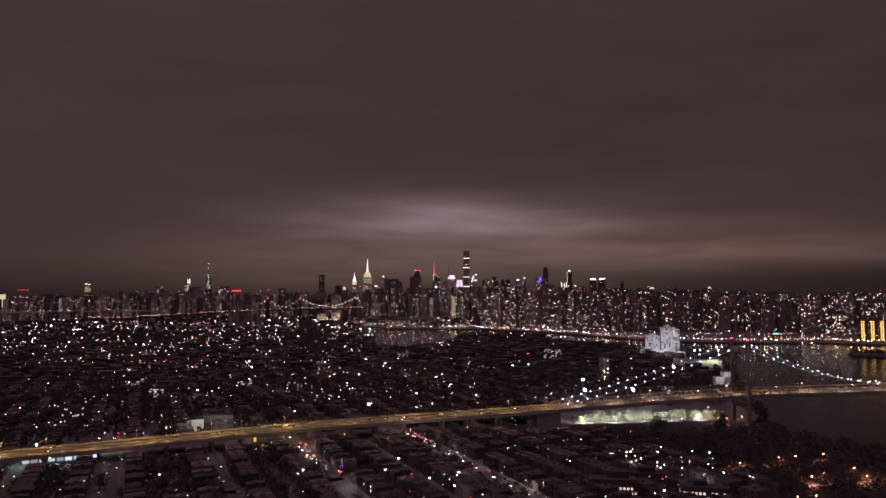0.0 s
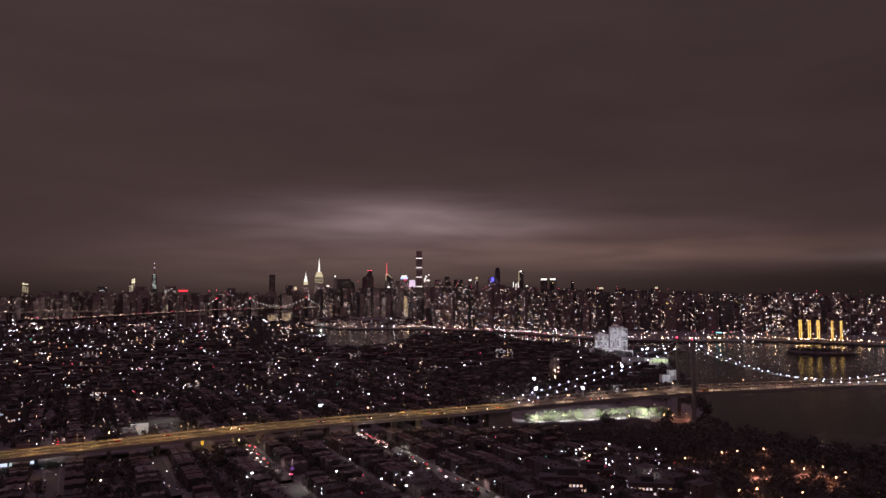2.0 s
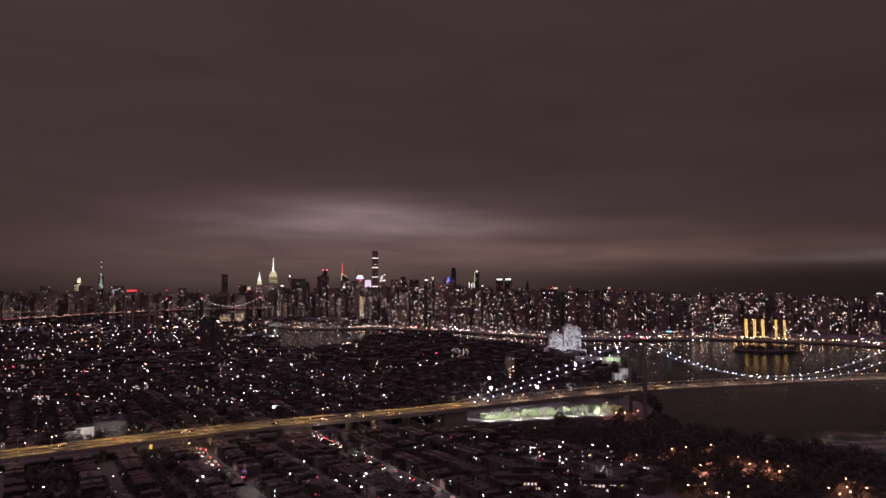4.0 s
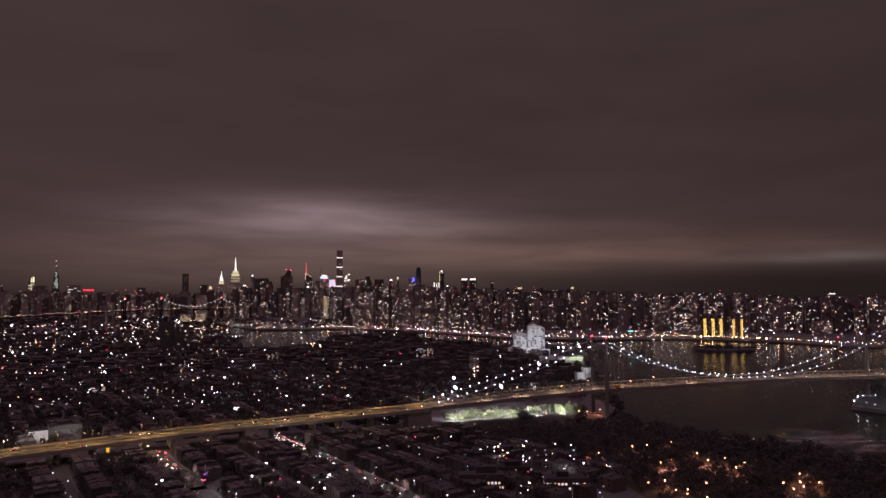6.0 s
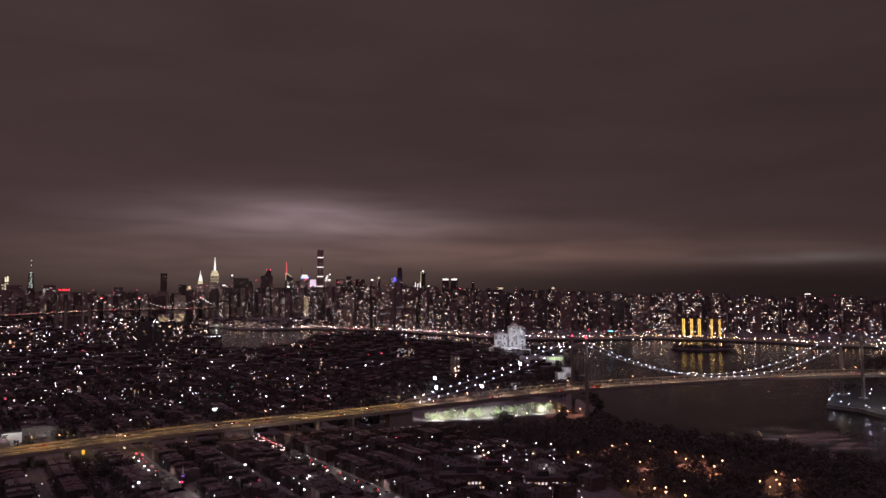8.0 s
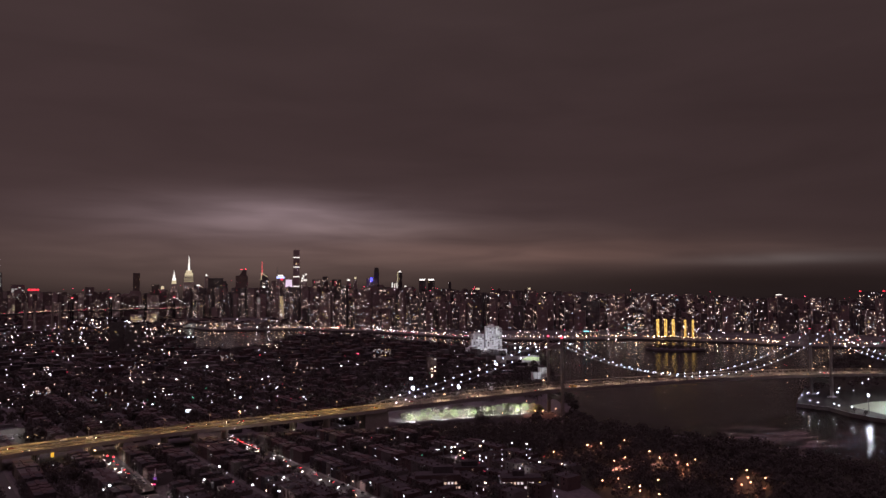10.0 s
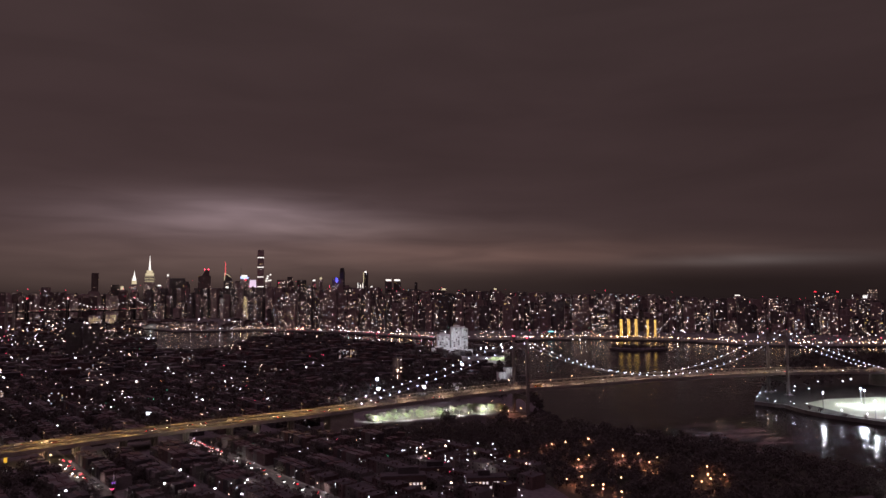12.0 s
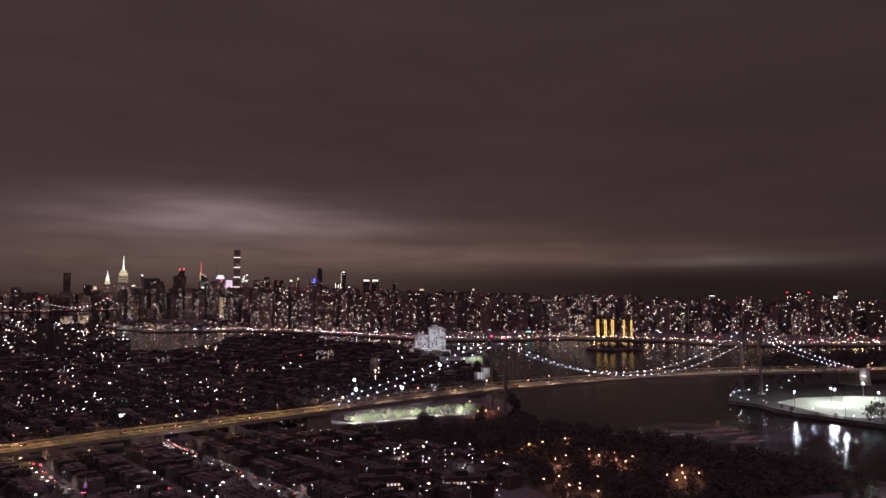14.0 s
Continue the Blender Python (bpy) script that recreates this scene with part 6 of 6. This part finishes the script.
# pale halls on the low island's bank
for b, d, w, h in ((-6.1, 3060, 64, 13), (-0.7, 2850, 40, 16)):
    x, y = spot(b, d)
    block("river_hall", "low pale hall lit by lamps on the river bank", "building", x, y, w, 18, h, -b, STUCCO, 0.25, floors=3.6, bay=4.0)
    lamp("river_hall_light", (x, y - 22, LAND + 12), 9000, (0.92, 1.0, 0.9), 1.0)
DIM_GOLD = glow("dim_gold_room", (1.0, 0.85, 0.48), 0.45)
PALE_BLUE = glow("pale_blue_room", (0.70, 0.85, 0.95), 0.5)
yel, k = lit_tower("gold_lit_tower", "far tower with gold-lit rooms on its upper half", -27.4, 0.66, -0.1, 9, 0.85, DIM_GOLD, cols=3, step=0.085)
part("crown", Shape().box(0, 0, rel(FAR, 0.66), 8 * k, 8 * k, 1.6 * k, taper=0.85).box(-2.5 * k, 0, rel(FAR, 0.66) + 1.6 * k, 2.5 * k, 5 * k, 1.2 * k), GREEN_GOLD, yel, "bright gold crown")
lit_tower("blue_lit_tower", "pale blue lit slab among low blocks", -29.0, -0.3, -1.2, 11, 0.8, PALE_BLUE, 4300, 5, 0.09)
red, k = landmark("beacon_tower", "dark tower with a row of red beacons", -31.5, 0.25, 13, lit=0.06, distance=4500)
for px in (-6, -3, 0, 3, 6):
    part("beacon", Shape().box(px * k, -5 * k, rel(4500, 0.27), 1.2 * k, 1.2 * k, 1.1 * k), SIGN_RED, red)
yel2, k = landmark("gold_lit_tower", "far tower with a yellow lit front", -32.7, 0.0, 10, lit=0.2)
part("lit_front", Shape().box(0, -5.4 * k, rel(FAR, -0.9), 7 * k, 1 * k, rel(FAR, 0.0) - rel(FAR, -0.9)), CROWN_GOLD, yel2)
box_t, k = landmark("dark_slab", "broad dark slab with red corner beacons and lit rooms", 46.01, -0.15, 33, TOWER_GLASS, 0.16, 12, 3000)
for px in (-15, 15):
    part("beacon", Shape().box(px * k, -5 * k, rel(3000, -0.15), 3 * k, 2, 1.8 * k), SIGN_RED, box_t)

# ------------------------------------------------------------------ cantilever bridge down river
QB = [(-27.2, 3000, 58.0), (-25.2, 3090, 52.5), (-21.7, 3330, 54.0), (-15.4, 3750, 60.0), (-14.32, 3830, 60.0), (-11.77, 3920, 60.0), (-7.33, 4050, 60.0), (-6.4, 4080, 60.0)]
canti = thing("cantilever_bridge", "steel cantilever bridge strung with lamps far down the river", "bridge")
qline = [(*spot(b, d), z) for b, d, z in QB]
part("deck", Shape().ribbon(smooth_line(qline, 60), -12, 12, -6, 0), DARK_STEEL, canti)
dot = Shape().post(0, 0, -1.2, 1.5, 2.4, 6, 1.1).mesh("lamp", FAR_BRIDGE_LAMP)
tops = [(-15.4, 3750, 66.0), (-14.32, 3830, 118.0), (-11.77, 3920, 118.0), (-7.33, 4050, 118.0), (-6.55, 4080, 84.0)]
for b, d, z in tops[1:4]:
    x, y = spot(b, d)
    leg = Shape()
    for off in (-9, 9):
        leg.box(x + off * 0.3, y + off, 0, 7, 6, 108, taper=0.7).post(x + off * 0.3, y + off, 108, 2.0, 14, 6, 0.3)
    leg.box(x, y, 98, 6, 24, 6)
    mastq = part("tower", leg, DARK_STEEL, canti)
    part("beacon", Shape().box(x, y, 121, 9, 4, 4.5), SIGN_RED, mastq)
for (b0, d0, z0), (b1, d1, z1) in zip(tops, tops[1:]):
    n = max(4, int(abs(b1 - b0) / 0.26))
    chord = Shape()
    pts = []
    for i in range(n + 1):
        t = i / n
        x, y = spot(b0 + (b1 - b0) * t, d0 + (d1 - d0) * t)
        full = min(z0, z1) > 100
        z = z0 + (z1 - z0) * t - (46.0 * 4 * t * (1 - t) if full else 0)
        pts.append((x, y, z))
    for a, b in zip(pts, pts[1:]):
        chord.beam(a, b, 2.2).beam(b, (b[0], b[1], 58), 1.2)
    top = part("top_chord", chord, DARK_STEEL, canti)
    for p in pts[1:]:
        part("lamp", dot, FAR_BRIDGE_LAMP, top, at=Matrix.Translation((p[0], p[1] - 4, p[2] + 1.5)))
road_dots = []
for (x0, y0, z0), (x1, y1, z1) in zip(qline, qline[1:]):
    n = int(math.hypot(x1 - x0, y1 - y0) / 12)
    for i in range(n):
        t = i / n
        road_dots.append((x0 + (x1 - x0) * t, y0 + (y1 - y0) * t - 14, z0 + (z1 - z0) * t + rng.uniform(1, 6), 1.6 * rng.uniform(0.6, 1.2), int(rng.choice((0, 0, 0, 1)))))
sparks("bridge_traffic_lamps", "string of amber and red lamps along the far bridge deck", road_dots, [FAR_BRIDGE_AMBER, FAR_RED])
# a far expressway with yellow lamps beyond the low districts
far_dots = []
for b0, r0, b1, r1, n in ((-33.5, -1.15, -22.0, -1.25, 70), (-33.5, -0.62, -25.0, -0.6, 26)):
    for i in range(n):
        t = (i + rng.uniform(-0.4, 0.4)) / n
        x, y = spot(b0 + (b1 - b0) * t, 3850)
        far_dots.append((x, y, rel(3850, r0 + (r1 - r0) * t + rng.normal(0, 0.03)) + LAND, rng.uniform(0.8, 2.0), 1))
far_road = thing("expressway", "far raised expressway lined with yellow lamps", "road")
part("deck", Shape().ribbon([(*spot(-34 + i, 3870), rel(3850, -1.16 - 0.007 * i)) for i in range(13)], -9, 9, -5, 0), CONCRETE, far_road)
for i in range(0, 13, 2):
    x, y = spot(-34 + i, 3870)
    part("pier", Shape().box(x, y, LAND - 1, 5, 14, rel(3850, -1.16 - 0.007 * i) - LAND - 3.5), CONCRETE, far_road)
sparks("expressway_lamps", "string of yellow lamps along a far expressway", far_dots, SPARK_MATS)

# ------------------------------------------------------------------ lit corners of the near district
steeple = thing("lit_steeple", "small church steeple lit pink and violet", "steeple", pose(-83, 563, LAND))
part("base", Shape().box(0, 0, 0, 1.8, 1.8, 9), BRICK, steeple)
part("spire", Shape().box(0, 0, 9, 1.2, 1.2, 6.5, taper=0.2), surface("pale_slate", (0.5, 0.48, 0.5), 0.7), steeple)
part("lit_belfry", Shape().box(0, 0, 7.0, 1.9, 1.9, 1.6), glow("violet_light", (0.55, 0.2, 1.0), 0.5), steeple)
part("lit_porch", Shape().box(-0.6, -1.4, 3.0, 2.4, 0.5, 1.0), glow("rose_light", (1.0, 0.08, 0.25), 1.6), steeple)
lamp("steeple_light", (-83, 558, LAND + 14), 700, (1.0, 0.6, 0.75), 0.4)
sign = thing("yellow_sign", "tall yellow lit sign on a post under the viaduct", "sign", pose(-183, 671, LAND))
part("post", Shape().post(0, 0, 0, 0.25, 5, 8), POLE, sign)
part("panel", Shape().box(0, 0, 4.5, 2.4, 0.5, 6.0), glow("amber_sign", (1.0, 0.55, 0.05), 0.8), sign)
gas = thing("fuel_station", "fuel station with a brightly lit white and pink canopy", "fuel station", pose(-163, 952, LAND, 0, 0, 15))
part("canopy", Shape().box(0, 0, 5.2, 20, 12, 1.0), WHITE_WALL, gas)
part("canopy_light", Shape().box(0, 0, 5.05, 18, 10, 0.1), glow("canopy_lamp", (1.0, 0.92, 0.95), 10.0, lights=True), gas)
part("fascia", Shape().box(0, -6.1, 5.3, 20, 0.2, 0.9), glow("pink_fascia", (1.0, 0.35, 0.45), 2.0), gas)
for px in (-7, 7):
    part("column", Shape().box(px, 0, 0, 0.6, 0.6, 5.1), POLE, gas)
kiosk = Shape().box(0, 9, 0, 14, 6, 4)
part("kiosk", kiosk, STUCCO, gas)
for px in (-5, 0, 5):
    part("pump", Shape().box(px, -1, 0, 0.9, 0.6, 1.9), STEEL, gas)
board = thing("billboard", "bright white lit billboard beside the viaduct", "billboard", pose(-91, 851, LAND, 0, 0, -8))
for px in (-3, 3):
    part("post", Shape().post(px, 0, 0, 0.3, 10, 8), DARK_STEEL, board)
part("panel", Shape().box(0, -0.4, 9, 6, 0.5, 3), glow("billboard_light", (0.85, 0.92, 1.0), 2.5, lights=True), board)
shops = thing("shop_row", "low shops with white-lit fronts under the viaduct", "shops", pose(-340, 616, LAND, 0, 0, 24))
part("wall", Shape().box(0, 6, 0, 62, 10, 5.5), STUCCO, shops)
part("roof", Shape().box(0, 6, 5.5, 62.6, 10.6, 0.4), ROOFING, shops)
for i in range(9):
    part("shop_front", Shape().box(-27 + 6.6 * i, 0.95, 0.6, 5.2, 0.2, 2.8), glow("shop_light", ((0.75, 0.95, 0.92), (0.95, 0.95, 1.0), (0.7, 0.8, 1.0))[i % 3], (0.5, 0.25, 0.9)[(i * 7) % 3]), shops)
for px, py in ((-366, 597), (-332, 606), (-312, 570)):
    lamp("shop_lamp_light", (px, py, LAND + 7), 3600, (0.85, 1.0, 0.96), 0.5, 160)
long_shed = block("depot", "long low depot with a strip of white yard lamps", "depot", -298, 2225, 150, 40, 12, 10, STUCCO, 0.0, roof_hut=False)
for i in range(12):
    part("yard_lamp", Shape().box(-55 + 11 * i, -21, 10, 4.0, 0.6, 1.4), FAR_WHITE, long_shed)
# pale green thicket by a lamp at the park's end
for i in range(9):
    tree(438 + rng.uniform(-12, 22), 372 + rng.uniform(-10, 10), LAND, rng.uniform(7, 11), "leafy tree faintly lit by a lamp", "lit trees at the park end", i)
lamp("park_end_lamp_light", (446, 362, LAND + 13), 9000, (0.85, 1.0, 0.85), 0.6)
for x, y, px, py, tint in ((-30, 690, 5, -6, (1.0, 0.9, 0.85)), (-150, 690, 4, -4, (1.0, 0.62, 0.36)), (-160, 684, 0, 0, (1.0, 0.62, 0.36)), (-172, 682, 0, 0, (1.0, 0.6, 0.34)), (-60, 745, 0, 0, (1.0, 0.7, 0.5)), (20, 728, 0, 0, (1.0, 0.72, 0.5)), (-120, 700, 0, 0, (1.0, 0.8, 0.6))):
    lamp("underpass_lamp_light", (x + px, y + py, LAND + 7.5), 2000, tint, 0.5)
# pier hall with a teal sign on the far quay
hall_x, hall_y = spot(26.0, 2290)
pier_hall = thing("pier_hall", "low pale pier hall with a teal roof sign", "building", pose(hall_x, hall_y, LAND, 0, 0, -26))
part("wall", Shape().box(0, 0, 0, 64, 18, 9).box(-10, 0, 9, 26, 14, 5), STUCCO, pier_hall)
part("roof", Shape().box(0, 0, 9, 66, 20, 0.6), ROOFING, pier_hall)
part("sign", Shape().box(-10, -7.4, 14.2, 16, 0.6, 3.2), glow("teal_sign_light", (0.2, 0.85, 1.0), 1.6), pier_hall, "teal lit roof sign")
for qx in (-26, -12, 4, 18, 28):
    part("eaves_lamp", Shape().box(qx, -9.6, 6.5, 3.0, 0.5, 1.0), FAR_WARM, pier_hall)
for b in (27.5, 28.1):
    jx, jy = spot(b, 2030)
    jetty = thing("jetty_lamp", "bright white lamp on a jetty of the far quay", "street lamp", pose(jx, jy, 0), "jetty lamps")
    part("pole", Shape().post(0, 0, -2, 0.3, 13, 8), POLE, jetty)
    part("lamp_head", Shape().post(0, 0, 11, 1.4, 1.8, 8, 1.0), STREET_LAMP, jetty)
# street and quay lights at the foot of the far city
foot = []
for i in range(520):
    b = rng.uniform(0, 53)
    d = shore_distance(b) + (rng.uniform(8, 60) if i % 3 else rng.uniform(60, 420))
    x, y = spot(b, d)
    foot.append((x, y, LAND + rng.uniform(5, 22), d * 0.00050 * rng.uniform(0.5, 1.3), int(rng.choice(5, p=(0.38, 0.36, 0.14, 0.10, 0.02)))))
for b, d, size in ((47.6, 2150, 2.6), (44.0, 2300, 1.4), (38.9, 2050, 1.8), (39.3, 2050, 1.8), (39.7, 2040, 1.6), (36.0, 2150, 1.5), (23.5, 2250, 1.8), (24.1, 2240, 1.6), (49.5, 2200, 1.4), (18.3, 2250, 1.5)):
    foot.append((*spot(b, d), LAND + 12, size, 0))
sparks("far_quarter_lamps", "street lamps and shop lights at the foot of the far towers", foot, SPARK_MATS)
# red warning lamps on the far roofs
reds = []
for i in range(90):
    b, d = rng.uniform(-16, 53), 2900 if i % 2 else 4000
    x, y = spot(b, d)
    reds.append((x, y, rel(d, skyline(b) - abs(rng.normal(0.15, 0.5))) + LAND, d * 0.00042, 3))
sparks("roof_beacons", "small red warning lamps on far roofs", reds, SPARK_MATS)
